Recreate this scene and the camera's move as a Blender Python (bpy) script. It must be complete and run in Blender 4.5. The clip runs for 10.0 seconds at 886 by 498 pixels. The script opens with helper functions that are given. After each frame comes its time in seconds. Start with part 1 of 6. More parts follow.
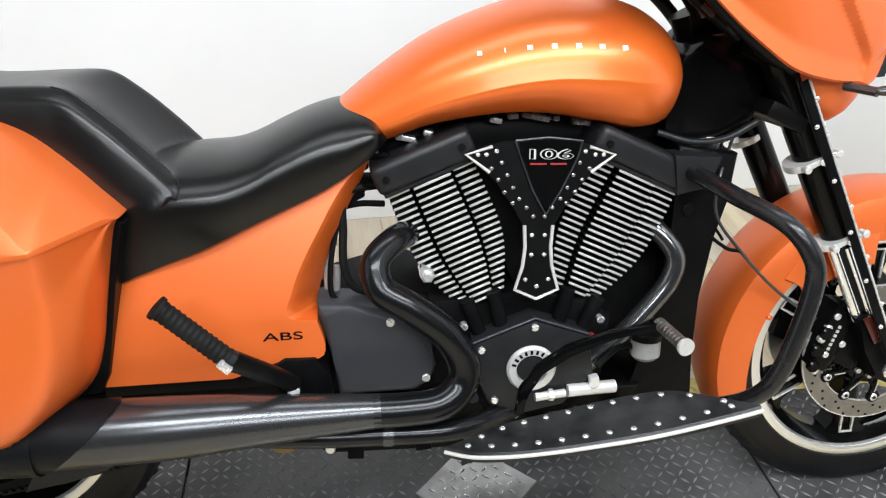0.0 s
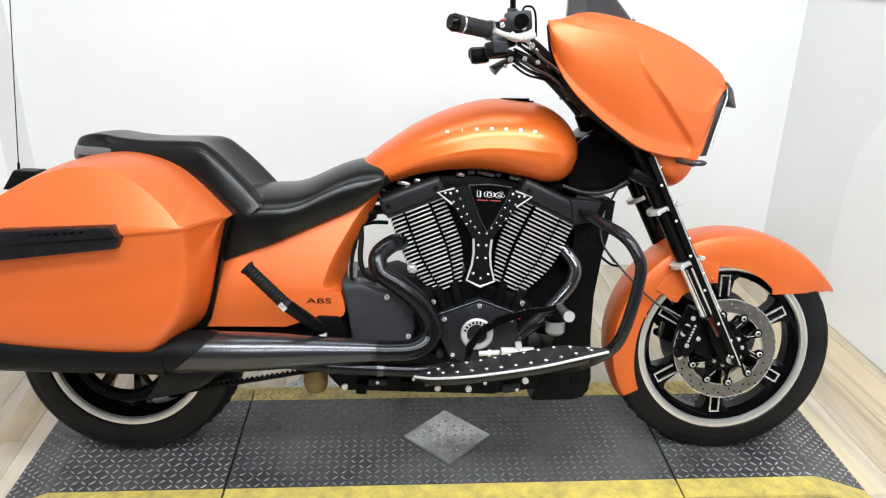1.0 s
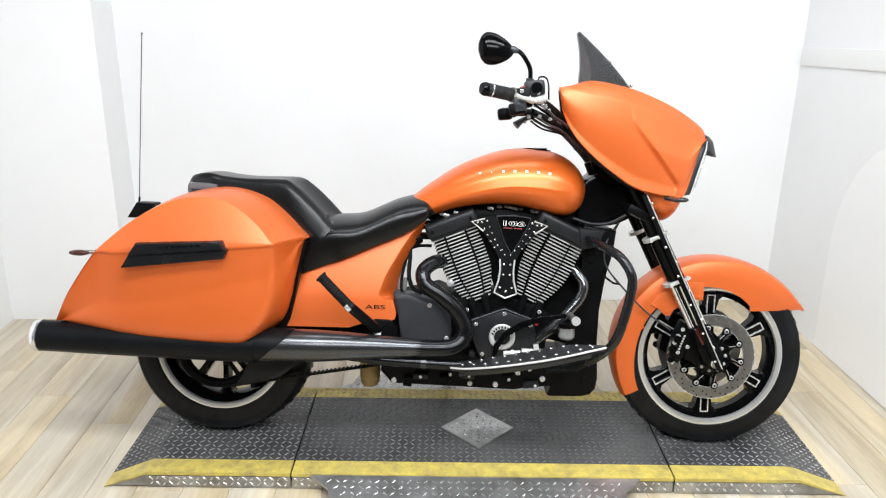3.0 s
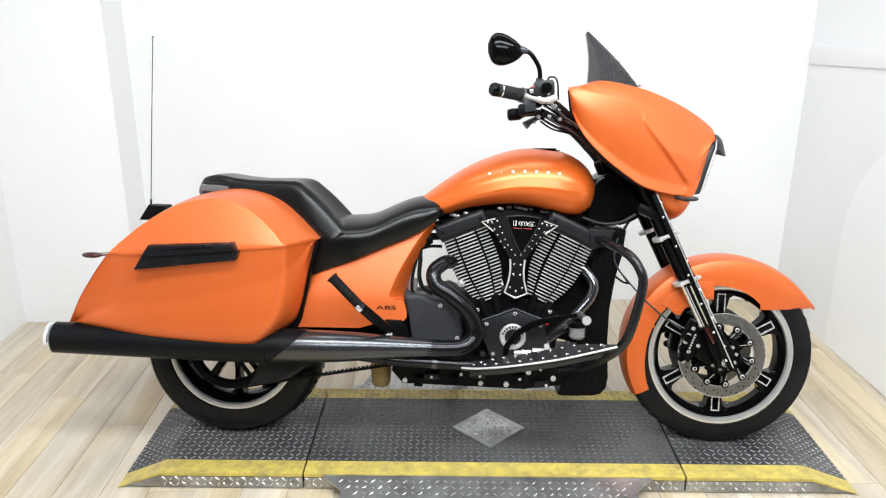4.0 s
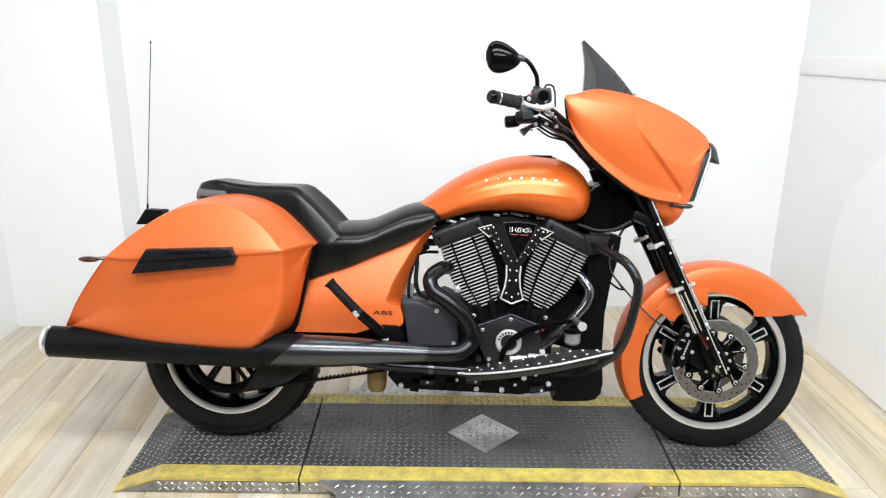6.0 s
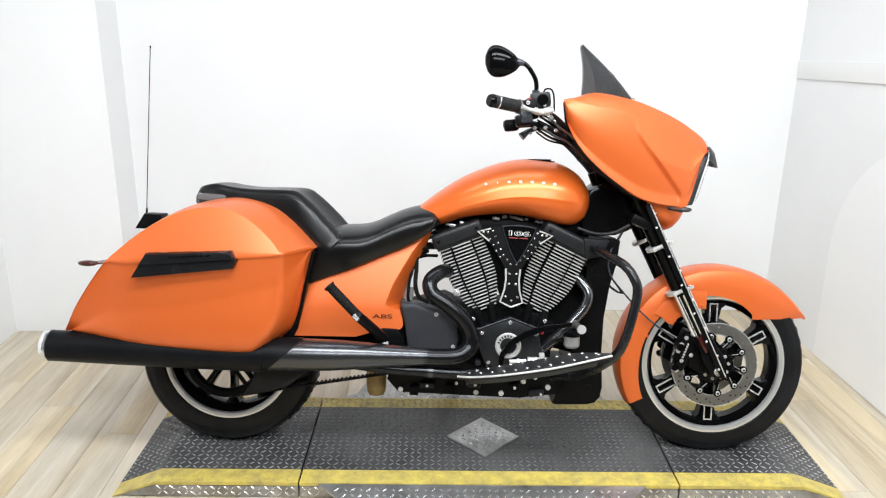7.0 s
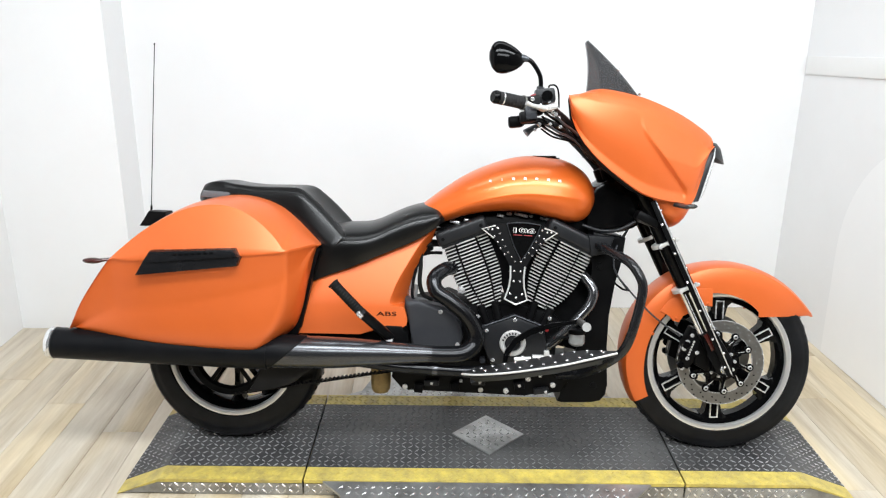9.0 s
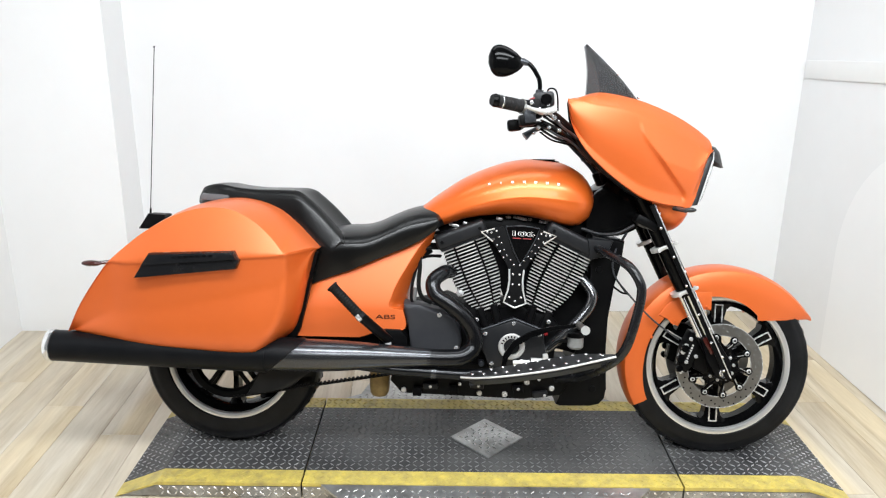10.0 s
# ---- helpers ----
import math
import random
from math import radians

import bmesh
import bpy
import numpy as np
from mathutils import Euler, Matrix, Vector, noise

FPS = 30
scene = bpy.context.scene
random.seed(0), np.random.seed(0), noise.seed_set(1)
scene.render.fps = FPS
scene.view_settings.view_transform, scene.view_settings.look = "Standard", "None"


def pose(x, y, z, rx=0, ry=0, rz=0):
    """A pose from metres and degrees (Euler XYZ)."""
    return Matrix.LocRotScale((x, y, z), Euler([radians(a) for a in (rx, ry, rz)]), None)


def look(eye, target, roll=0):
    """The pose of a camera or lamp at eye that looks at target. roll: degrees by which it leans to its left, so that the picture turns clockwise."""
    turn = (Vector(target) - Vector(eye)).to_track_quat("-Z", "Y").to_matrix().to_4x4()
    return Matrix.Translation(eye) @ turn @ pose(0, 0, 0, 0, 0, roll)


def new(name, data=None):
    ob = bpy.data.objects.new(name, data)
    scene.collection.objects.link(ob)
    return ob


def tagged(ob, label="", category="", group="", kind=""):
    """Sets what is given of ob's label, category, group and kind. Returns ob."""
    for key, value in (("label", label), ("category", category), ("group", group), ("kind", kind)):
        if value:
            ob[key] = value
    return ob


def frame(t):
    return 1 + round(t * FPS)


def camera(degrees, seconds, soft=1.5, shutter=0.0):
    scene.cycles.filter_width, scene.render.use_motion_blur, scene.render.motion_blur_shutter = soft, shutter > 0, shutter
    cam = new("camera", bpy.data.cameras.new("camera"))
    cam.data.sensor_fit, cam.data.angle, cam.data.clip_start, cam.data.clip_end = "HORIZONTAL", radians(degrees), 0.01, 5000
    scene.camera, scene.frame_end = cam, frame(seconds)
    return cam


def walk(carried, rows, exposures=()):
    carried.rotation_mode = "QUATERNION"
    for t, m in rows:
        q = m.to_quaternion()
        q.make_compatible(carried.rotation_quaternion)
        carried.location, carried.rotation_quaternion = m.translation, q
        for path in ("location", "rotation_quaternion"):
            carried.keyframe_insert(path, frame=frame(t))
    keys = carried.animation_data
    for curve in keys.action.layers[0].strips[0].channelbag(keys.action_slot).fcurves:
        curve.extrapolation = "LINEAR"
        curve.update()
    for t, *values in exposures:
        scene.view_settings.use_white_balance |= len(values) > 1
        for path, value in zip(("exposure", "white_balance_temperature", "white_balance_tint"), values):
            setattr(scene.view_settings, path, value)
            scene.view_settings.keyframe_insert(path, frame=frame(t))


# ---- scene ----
cam = camera(60.0, 10.0, soft=1.2)
PATH = [
    (0, (-0.273, -1.12, 1.281), (0.025, 0.572, 0.258), 0.3),
    (0.2, (-0.277, -1.292, 1.28), (-0.037, 0.483, 0.391), -0.5),
    (0.5, (-0.232, -1.526, 1.375), (-0.08, 0.251, 0.47), -0.2),
    (0.7, (-0.224, -1.69, 1.39), (-0.066, 0.115, 0.544), 0.3),
    (1, (-0.207, -1.91, 1.425), (-0.03, -0.075, 0.648), 1.1),
    (1.2, (-0.242, -2.033, 1.43), (-0.067, -0.192, 0.666), 0.1),
    (1.5, (-0.244, -2.187, 1.476), (-0.117, -0.315, 0.784), 0.2),
    (1.7, (-0.257, -2.241, 1.488), (-0.139, -0.361, 0.814), 1.1),
    (2, (-0.217, -2.339, 1.481), (-0.12, -0.449, 0.831), 0.6),
    (2.5, (-0.218, -2.404, 1.495), (-0.14, -0.51, 0.857), 1.0),
    (4, (-0.234, -2.428, 1.493), (-0.182, -0.531, 0.861), 0.3),
    (4.5, (-0.241, -2.434, 1.488), (-0.19, -0.537, 0.858), 0.7),
    (5, (-0.251, -2.435, 1.492), (-0.195, -0.535, 0.871), 0.6),
    (5.5, (-0.252, -2.438, 1.494), (-0.185, -0.538, 0.874), 0.7),
    (7, (-0.264, -2.448, 1.492), (-0.179, -0.543, 0.889), 0.8),
    (7.5, (-0.265, -2.448, 1.489), (-0.183, -0.544, 0.881), 0.9),
    (8, (-0.263, -2.445, 1.493), (-0.191, -0.542, 0.882), 0.5),
    (8.5, (-0.259, -2.441, 1.496), (-0.19, -0.535, 0.893), 0.4),
    (9, (-0.255, -2.44, 1.489), (-0.188, -0.536, 0.879), 0.6),
    (9.5, (-0.248, -2.439, 1.488), (-0.176, -0.536, 0.875), 0.4),
    (10, (-0.253, -2.441, 1.488), (-0.185, -0.535, 0.887), 0.7),
]
walk(cam, [(t, look(eye, target, roll)) for t, eye, target, roll in PATH], [(0, 0.08), (0.5, 0.05), (1.0, 0.02), (1.5, -0.03), (2.5, 0.0), (4.0, 0.06), (5.5, 0.07), (7.0, 0.02), (10, 0.04)])

# ---- light ----
world = bpy.data.worlds.new("world")
scene.world = world
world.use_nodes = True
world.node_tree.nodes["Background"].inputs[0].default_value = (0.9, 0.95, 1.0, 1)
world.node_tree.nodes["Background"].inputs[1].default_value = 0.2


def area_lamp(name, eye, target, sx, sy, watts, colour=(0.935, 0.985, 1.02)):
    d = bpy.data.lights.new(name, "AREA")
    d.shape, d.size, d.size_y, d.energy, d.color = "RECTANGLE", sx, sy, watts, colour
    ob = new(name, d)
    ob.matrix_world = look(eye, target)
    return ob


# rows of fluorescent ceiling lamps over the aisle and over the platform
area_lamp("ceiling_lamp", (0.05, -1.5, 2.72), (0.05, -1.0, 0), 2.9, 0.45, 112)
area_lamp("ceiling_lamp", (0.0, 0.1, 2.72), (0.0, 0.2, 0), 2.9, 0.45, 26)
area_lamp("ceiling_lamp", (0.05, -3.0, 2.72), (0.05, -1.5, 0), 2.8, 0.6, 104)

# ---- materials ----


def material(name, base, rough=0.5, metal=0.0, second=None, scale=8.0, amount=0.5, bump=0.0, bump_scale=120.0,
             coat=0.0, rough_spread=0.08, stretch=(1, 1, 1), emission=0.0, ior=None):
    m = bpy.data.materials.new(name)
    m.use_nodes = True
    nt = m.node_tree
    b = nt.nodes["Principled BSDF"]
    tc = nt.nodes.new("ShaderNodeTexCoord")
    mp = nt.nodes.new("ShaderNodeMapping")
    mp.inputs["Scale"].default_value = stretch
    nt.links.new(tc.outputs["Object"], mp.inputs[0])
    n = nt.nodes.new("ShaderNodeTexNoise")
    n.inputs["Scale"].default_value, n.inputs["Detail"].default_value, n.inputs["Roughness"].default_value = scale, 6, 0.65
    nt.links.new(mp.outputs[0], n.inputs["Vector"])
    mix = nt.nodes.new("ShaderNodeMix")
    mix.data_type = "RGBA"
    second = second or tuple(c * 0.82 for c in base)
    mix.inputs["A"].default_value, mix.inputs["B"].default_value = (*base, 1), (*second, 1)
    ramp = nt.nodes.new("ShaderNodeMapRange")
    ramp.inputs["From Min"].default_value, ramp.inputs["From Max"].default_value = 0.35, 0.7
    ramp.inputs["To Max"].default_value = amount
    nt.links.new(n.outputs["Fac"], ramp.inputs["Value"])
    nt.links.new(ramp.outputs[0], mix.inputs["Factor"])
    nt.links.new(mix.outputs["Result"], b.inputs["Base Color"])
    rr = nt.nodes.new("ShaderNodeMapRange")
    rr.inputs["To Min"].default_value, rr.inputs["To Max"].default_value = max(0.02, rough - rough_spread), rough + rough_spread
    nt.links.new(n.outputs["Fac"], rr.inputs["Value"])
    nt.links.new(rr.outputs[0], b.inputs["Roughness"])
    b.inputs["Metallic"].default_value = metal
    b.inputs["Coat Weight"].default_value = coat
    b.inputs["Coat Roughness"].default_value = 0.22
    if ior:
        b.inputs["IOR"].default_value = ior
    if bump:
        n2 = nt.nodes.new("ShaderNodeTexNoise")
        n2.inputs["Scale"].default_value, n2.inputs["Detail"].default_value = bump_scale, 3
        nt.links.new(mp.outputs[0], n2.inputs["Vector"])
        bp = nt.nodes.new("ShaderNodeBump")
        bp.inputs["Strength"].default_value, bp.inputs["Distance"].default_value = bump, 0.002
        nt.links.new(n2.outputs["Fac"], bp.inputs["Height"])
        nt.links.new(bp.outputs[0], b.inputs["Normal"])
    if emission:
        b.inputs["Emission Color"].default_value = (*base, 1)
        b.inputs["Emission Strength"].default_value = emission
    return m


ORANGE = material("orange satin paint", (0.68, 0.128, 0.018), 0.43, 0.36, (0.61, 0.108, 0.014), 3.0, 0.5, 0.04, 900.0, coat=0.30, rough_spread=0.03, ior=1.55)
TANKPAINT = material("orange clear-coated paint", (0.70, 0.132, 0.017), 0.37, 0.42, (0.65, 0.118, 0.014), 3.0, 0.5, 0.03, 900.0, coat=0.28, rough_spread=0.03, ior=1.5)
ORANGE.node_tree.nodes["Principled BSDF"].inputs["Coat Roughness"].default_value = 0.34
TANKPAINT.node_tree.nodes["Principled BSDF"].inputs["Coat Roughness"].default_value = 0.16
BLACK = material("satin black paint", (0.0022, 0.0022, 0.0025), 0.36, 0.0, (0.0050, 0.0050, 0.0050), 14.0, 0.7, 0.08, 300.0, ior=1.18)
GLOSS = material("gloss black paint", (0.0018, 0.0018, 0.002), 0.12, 0.0, (0.004, 0.004, 0.004), 9.0, 0.6, ior=1.22)
STUDDARK = material("chrome stud with dark reflection", (0.30, 0.30, 0.30), 0.25, 0.9)
RIMLIP = material("machined rim lip", (0.80, 0.80, 0.795), 0.30, 0.85, (0.66, 0.66, 0.65), 3.0, 0.5, rough_spread=0.04)
BARBLACK = material("satin black powder coat", (0.006, 0.0063, 0.0075), 0.26, 0.0, (0.012, 0.012, 0.013), 18.0, 0.5, 0.05, 500.0, ior=1.42)
ENGINE = material("textured engine black", (0.0032, 0.0032, 0.0036), 0.48, 0.0, (0.008, 0.008, 0.008), 30.0, 0.7, 0.25, 700.0, ior=1.12)
COVER = material("grey satin engine cover", (0.036, 0.037, 0.042), 0.40, 0.15, (0.046, 0.047, 0.051), 18.0, 0.7, 0.10, 600.0, ior=1.28)
FINEDGE = material("machined fin edge", (0.62, 0.62, 0.61), 0.32, 0.5, (0.46, 0.45, 0.43), 60.0, 0.6)
CASE = material("dark grey satin case", (0.011, 0.0115, 0.013), 0.36, 0.1, (0.017, 0.017, 0.018), 18.0, 0.7, 0.12, 600.0, ior=1.33)
PIPE = material("dark ceramic exhaust", (0.078, 0.080, 0.085), 0.24, 0.8, (0.056, 0.057, 0.060), 3.0, 0.6, 0.03, 250.0, rough_spread=0.03)
DARKPIPE = material("black satin pipe", (0.010, 0.0105, 0.012), 0.22, 0.55, (0.007, 0.007, 0.008), 4.0, 0.6, rough_spread=0.03)
HEADER = material("polished dark header", (0.15, 0.152, 0.158), 0.15, 0.9, (0.09, 0.092, 0.098), 4.0, 0.6, rough_spread=0.03)
BOARD = material("scuffed rubber board", (0.006, 0.006, 0.0065), 0.34, 0.0, (0.045, 0.045, 0.046), 11.0, 0.75, 0.15, 300.0, ior=1.3)
GRIPGREY = material("grey grip rubber", (0.012, 0.0115, 0.012), 0.5, 0.0, (0.022, 0.021, 0.021), 40.0, 0.7, 0.2, 400.0, ior=1.25)
HOUSING = material("grey cast housing", (0.060, 0.064, 0.072), 0.30, 0.5, (0.022, 0.024, 0.028), 45.0, 0.8, 0.1, 500.0)
MUFFLER = material("matte black muffler", (0.0045, 0.005, 0.006), 0.40, 0.1, (0.008, 0.008, 0.009), 12.0, 0.7, 0.05, 300.0, ior=1.22)
RUBBER = material("tyre rubber", (0.0035, 0.0036, 0.0042), 0.34, 0.0, (0.0095, 0.0097, 0.0108), 12.0, 0.9, 0.18, 260.0, ior=1.28)
GRIPRUB = material("soft rubber", (0.007, 0.007, 0.007), 0.55, 0.0, (0.014, 0.014, 0.013), 40.0, 0.7, 0.2, 400.0, ior=1.18)
LEATHER = material("black vinyl upholstery", (0.0016, 0.0016, 0.0018), 0.31, 0.0, (0.0034, 0.0034, 0.0034), 9.0, 0.7, 0.05, 600.0, ior=1.42)
CHROME = material("chrome", (0.80, 0.81, 0.82), 0.16, 0.82, (0.66, 0.66, 0.66), 20.0, 0.5, rough_spread=0.05)
ALU = material("machined aluminium", (0.72, 0.72, 0.72), 0.27, 0.62, (0.55, 0.55, 0.54), 30.0, 0.6)
STEEL = material("brake disc steel", (0.25, 0.24, 0.225), 0.33, 0.85, (0.17, 0.163, 0.15), 24.0, 0.8)
POLISHED = material("polished fork slider", (0.86, 0.87, 0.89), 0.10, 0.95, (0.70, 0.71, 0.74), 20.0, 0.5, stretch=(8, 8, 1))
SILVER = material("pale silver trim", (0.66, 0.655, 0.64), 0.34, 0.45, (0.50, 0.49, 0.47), 30.0, 0.6)
SMOKE = material("smoked plastic", (0.03, 0.032, 0.033), 0.12, 0.0)
AMBER = material("dark red lens", (0.050, 0.009, 0.007), 0.2, 0.0)
RED = material("red enamel", (0.26, 0.010, 0.012), 0.4)
LENS = material("headlamp lens", (0.75, 0.77, 0.78), 0.08, 0.2, (0.6, 0.62, 0.63), 40, 0.5, coat=0.6)
GOLD = material("tan oil filter", (0.30, 0.20, 0.07), 0.5, 0.2, (0.18, 0.12, 0.05), 40.0, 0.8)
CLEAR = material("brake fluid plastic and bright holes", (0.24, 0.24, 0.235), 0.30, 0.0, (0.15, 0.15, 0.145), 40, 0.6)
DECK = material("black diamond plate", (0.026, 0.026, 0.028), 0.42, 0.15, (0.105, 0.104, 0.102), 2.6, 1.0, 0.3, 160.0, ior=1.34)
WORNLUGS = material("walked-down plate lugs", (0.29, 0.29, 0.29), 0.42, 0.4, (0.07, 0.07, 0.071), 5.0, 1.0, 0.2, 300.0)
LUGS = material("worn plate lugs", (0.48, 0.48, 0.485), 0.36, 0.5, (0.10, 0.10, 0.10), 4.0, 1.0, 0.2, 300.0)
TREAD = material("bright tread plate", (0.42, 0.42, 0.415), 0.36, 0.75, (0.15, 0.147, 0.14), 9.0, 0.9, 0.25, 200.0)
TREADLUG = material("bright tread lugs", (0.80, 0.80, 0.79), 0.24, 0.8, (0.6, 0.6, 0.58), 14.0, 0.6)
YELLOW = material("yellow safety paint", (0.62, 0.49, 0.105), 0.42, 0.0, (0.27, 0.215, 0.085), 19.0, 0.85, 0.35, 200.0)
WHITE = material("white wall paint", (0.80, 0.805, 0.81), 0.6, 0.0, (0.76, 0.76, 0.76), 1.3, 0.8, 0.08, 260.0)
CEIL = material("dark ceiling paint", (0.10, 0.10, 0.105), 0.8)
DIM = material("dark grey of unseen walls", (0.055, 0.055, 0.058), 0.8)
GREY = material("grey plastic", (0.20, 0.20, 0.21), 0.22, 0.4)
TRIM = material("white trim paint", (0.82, 0.82, 0.81), 0.45, 0.0, (0.78, 0.78, 0.77), 5.0, 0.6)
PANEL = material("white plastic sheet", (0.84, 0.84, 0.84), 0.3, 0.0, (0.8, 0.8, 0.8), 2.0, 0.6)


def wood():
    m = bpy.data.materials.new("oak vinyl plank")
    m.use_nodes = True
    nt = m.node_tree
    b = nt.nodes["Principled BSDF"]
    tc, oi = nt.nodes.new("ShaderNodeTexCoord"), nt.nodes.new("ShaderNodeObjectInfo")
    shift = nt.nodes.new("ShaderNodeVectorMath")
    shift.operation = "SCALE"
    shift.inputs[0].default_value = (7.3, 31.0, 3.1)
    nt.links.new(oi.outputs["Random"], shift.inputs["Scale"])
    add = nt.nodes.new("ShaderNodeVectorMath")
    nt.links.new(tc.outputs["Object"], add.inputs[0])
    nt.links.new(shift.outputs[0], add.inputs[1])
    mp = nt.nodes.new("ShaderNodeMapping")
    mp.inputs["Scale"].default_value = (1.0, 0.09, 1.0)
    nt.links.new(add.outputs[0], mp.inputs[0])
    big, fine = nt.nodes.new("ShaderNodeTexNoise"), nt.nodes.new("ShaderNodeTexNoise")
    big.inputs["Scale"].default_value, big.inputs["Detail"].default_value, big.inputs["Distortion"].default_value = 7, 5, 1.6
    fine.inputs["Scale"].default_value, fine.inputs["Detail"].default_value = 110, 5
    nt.links.new(mp.outputs[0], big.inputs["Vector"])
    nt.links.new(mp.outputs[0], fine.inputs["Vector"])
    ramp = nt.nodes.new("ShaderNodeValToRGB")
    e = ramp.color_ramp.elements
    e[0].position, e[0].color = 0.3, (0.36, 0.295, 0.215, 1)
    e[1].position, e[1].color = 0.68, (0.66, 0.605, 0.51, 1)
    mid = ramp.color_ramp.elements.new(0.5)
    mid.color = (0.53, 0.47, 0.375, 1)
    mx = nt.nodes.new("ShaderNodeMath")
    mx.operation = "MULTIPLY_ADD"
    mx.inputs[1].default_value, mx.inputs[2].default_value = 0.22, 0.0
    nt.links.new(fine.outputs["Fac"], mx.inputs[0])
    sm = nt.nodes.new("ShaderNodeMath")
    sm.operation = "MULTIPLY_ADD"
    sm.inputs[1].default_value = 0.78
    nt.links.new(big.outputs["Fac"], sm.inputs[0])
    nt.links.new(mx.outputs[0], sm.inputs[2])
    nt.links.new(sm.outputs[0], ramp.inputs[0])
    # yellower and greyer stretches along and between the planks
    wide = nt.nodes.new("ShaderNodeTexNoise")
    wide.inputs["Scale"].default_value, wide.inputs["Detail"].default_value = 5, 2
    nt.links.new(mp.outputs[0], wide.inputs["Vector"])
    wr = nt.nodes.new("ShaderNodeMapRange")
    wr.inputs["From Min"].default_value, wr.inputs["From Max"].default_value = 0.40, 0.64
    nt.links.new(wide.outputs["Fac"], wr.inputs["Value"])
    tone = nt.nodes.new("ShaderNodeMix")
    tone.data_type, tone.blend_type = "RGBA", "MULTIPLY"
    tone.inputs["B"].default_value = (1.0, 0.92, 0.75, 1)
    nt.links.new(wr.outputs[0], tone.inputs["Factor"])
    nt.links.new(ramp.outputs[0], tone.inputs["A"])
    hsv = nt.nodes.new("ShaderNodeHueSaturation")
    vr = nt.nodes.new("ShaderNodeMapRange")
    vr.inputs["To Min"].default_value, vr.inputs["To Max"].default_value = 0.92, 1.07
    nt.links.new(oi.outputs["Random"], vr.inputs["Value"])
    nt.links.new(vr.outputs[0], hsv.inputs["Value"])
    nt.links.new(tone.outputs["Result"], hsv.inputs["Color"])
    nt.links.new(hsv.outputs[0], b.inputs["Base Color"])
    b.inputs["Roughness"].default_value = 0.42
    bp = nt.nodes.new("ShaderNodeBump")
    bp.inputs["Strength"].default_value, bp.inputs["Distance"].default_value = 0.15, 0.001
    nt.links.new(fine.outputs["Fac"], bp.inputs["Height"])
    nt.links.new(bp.outputs[0], b.inputs["Normal"])
    return m


WOOD = wood()

# ---- mesh helpers ----


def part(name, bm, mat, parent=None, label="", flat=False, angle=38):
    bmesh.ops.remove_doubles(bm, verts=bm.verts, dist=1e-5)
    bmesh.ops.recalc_face_normals(bm, faces=bm.faces)
    me = bpy.data.meshes.new(name)
    bm.to_mesh(me)
    bm.free()
    for m in (mat if isinstance(mat, (list, tuple)) else (mat,)):
        me.materials.append(m)
    if not flat:
        me.shade_smooth()
        me.set_sharp_from_angle(angle=radians(angle))
    ob = new(name, me)
    if parent:
        ob.parent = parent
    if label:
        ob["label"] = label
    return ob


def spline(pts, n=8):
    """Catmull-Rom through the points, n steps a span."""
    p = [Vector(v) for v in pts]
    p = [2 * p[0] - p[1]] + p + [2 * p[-1] - p[-2]]
    out = []
    for i in range(1, len(p) - 2):
        a, b, c, d = p[i - 1:i + 3]
        for k in range(n):
            t = k / n
            out.append(0.5 * (2 * b + (c - a) * t + (2 * a - 5 * b + 4 * c - d) * t * t + (3 * b - a - 3 * c + d) * t ** 3))
    return out + [p[-2]]


def curve(table, x):
    """Smooth value at x of a table of (x, value) in rising order."""
    if x <= table[0][0]:
        return table[0][1]
    for i in range(len(table) - 1):
        (x0, y0), (x1, y1) = table[i], table[i + 1]
        if x <= x1:
            s = (y1 - y0) / (x1 - x0)
            sl = (y1 - table[i - 1][1]) / (x1 - table[i - 1][0]) if i > 0 else s
            sr = (table[i + 2][1] - y0) / (table[i + 2][0] - x0) if i + 2 < len(table) else s
            h, t = x1 - x0, (x - x0) / (x1 - x0)
            return (y0 * (1 + 2 * t) * (1 - t) ** 2 + sl * h * t * (1 - t) ** 2 + y1 * t * t * (3 - 2 * t) + sr * h * t * t * (t - 1))
    return table[-1][1]


def loft(bm, rings, closed=True, caps=True, mat=0):
    vs = [[bm.verts.new(v) for v in r] for r in rings]
    n = len(vs[0])
    for a, b in zip(vs, vs[1:]):
        for i in range(n if closed else n - 1):
            j = (i + 1) % n
            f = bm.faces.new((a[i], a[j], b[j], b[i]))
            f.material_index = mat
    if caps and closed:
        for r in (vs[0], vs[-1]):
            bm.faces.new(r).material_index = mat
    return vs


def tube(bm, pts, r, seg=14, n=8, mat=0, smooth=True):
    path = spline(pts, n) if smooth else [Vector(p) for p in pts]
    m = len(path)
    rad = (lambda f: r) if not isinstance(r, (list, tuple)) else (lambda f: curve([(i / (len(r) - 1), v) for i, v in enumerate(r)], f))
    up = Vector((0, 0, 1))
    rings = []
    for i, p in enumerate(path):
        d = (path[min(i + 1, m - 1)] - path[max(i - 1, 0)]).normalized()
        if abs(d.dot(up)) > 0.95:
            up = Vector((0, 1, 0))
        u = d.cross(up).normalized()
        up = u.cross(d).normalized()
        rr = rad(i / (m - 1))
        rings.append([p + rr * (math.cos(a) * u + math.sin(a) * up) for a in (2 * math.pi * k / seg for k in range(seg))])
    loft(bm, rings, mat=mat)


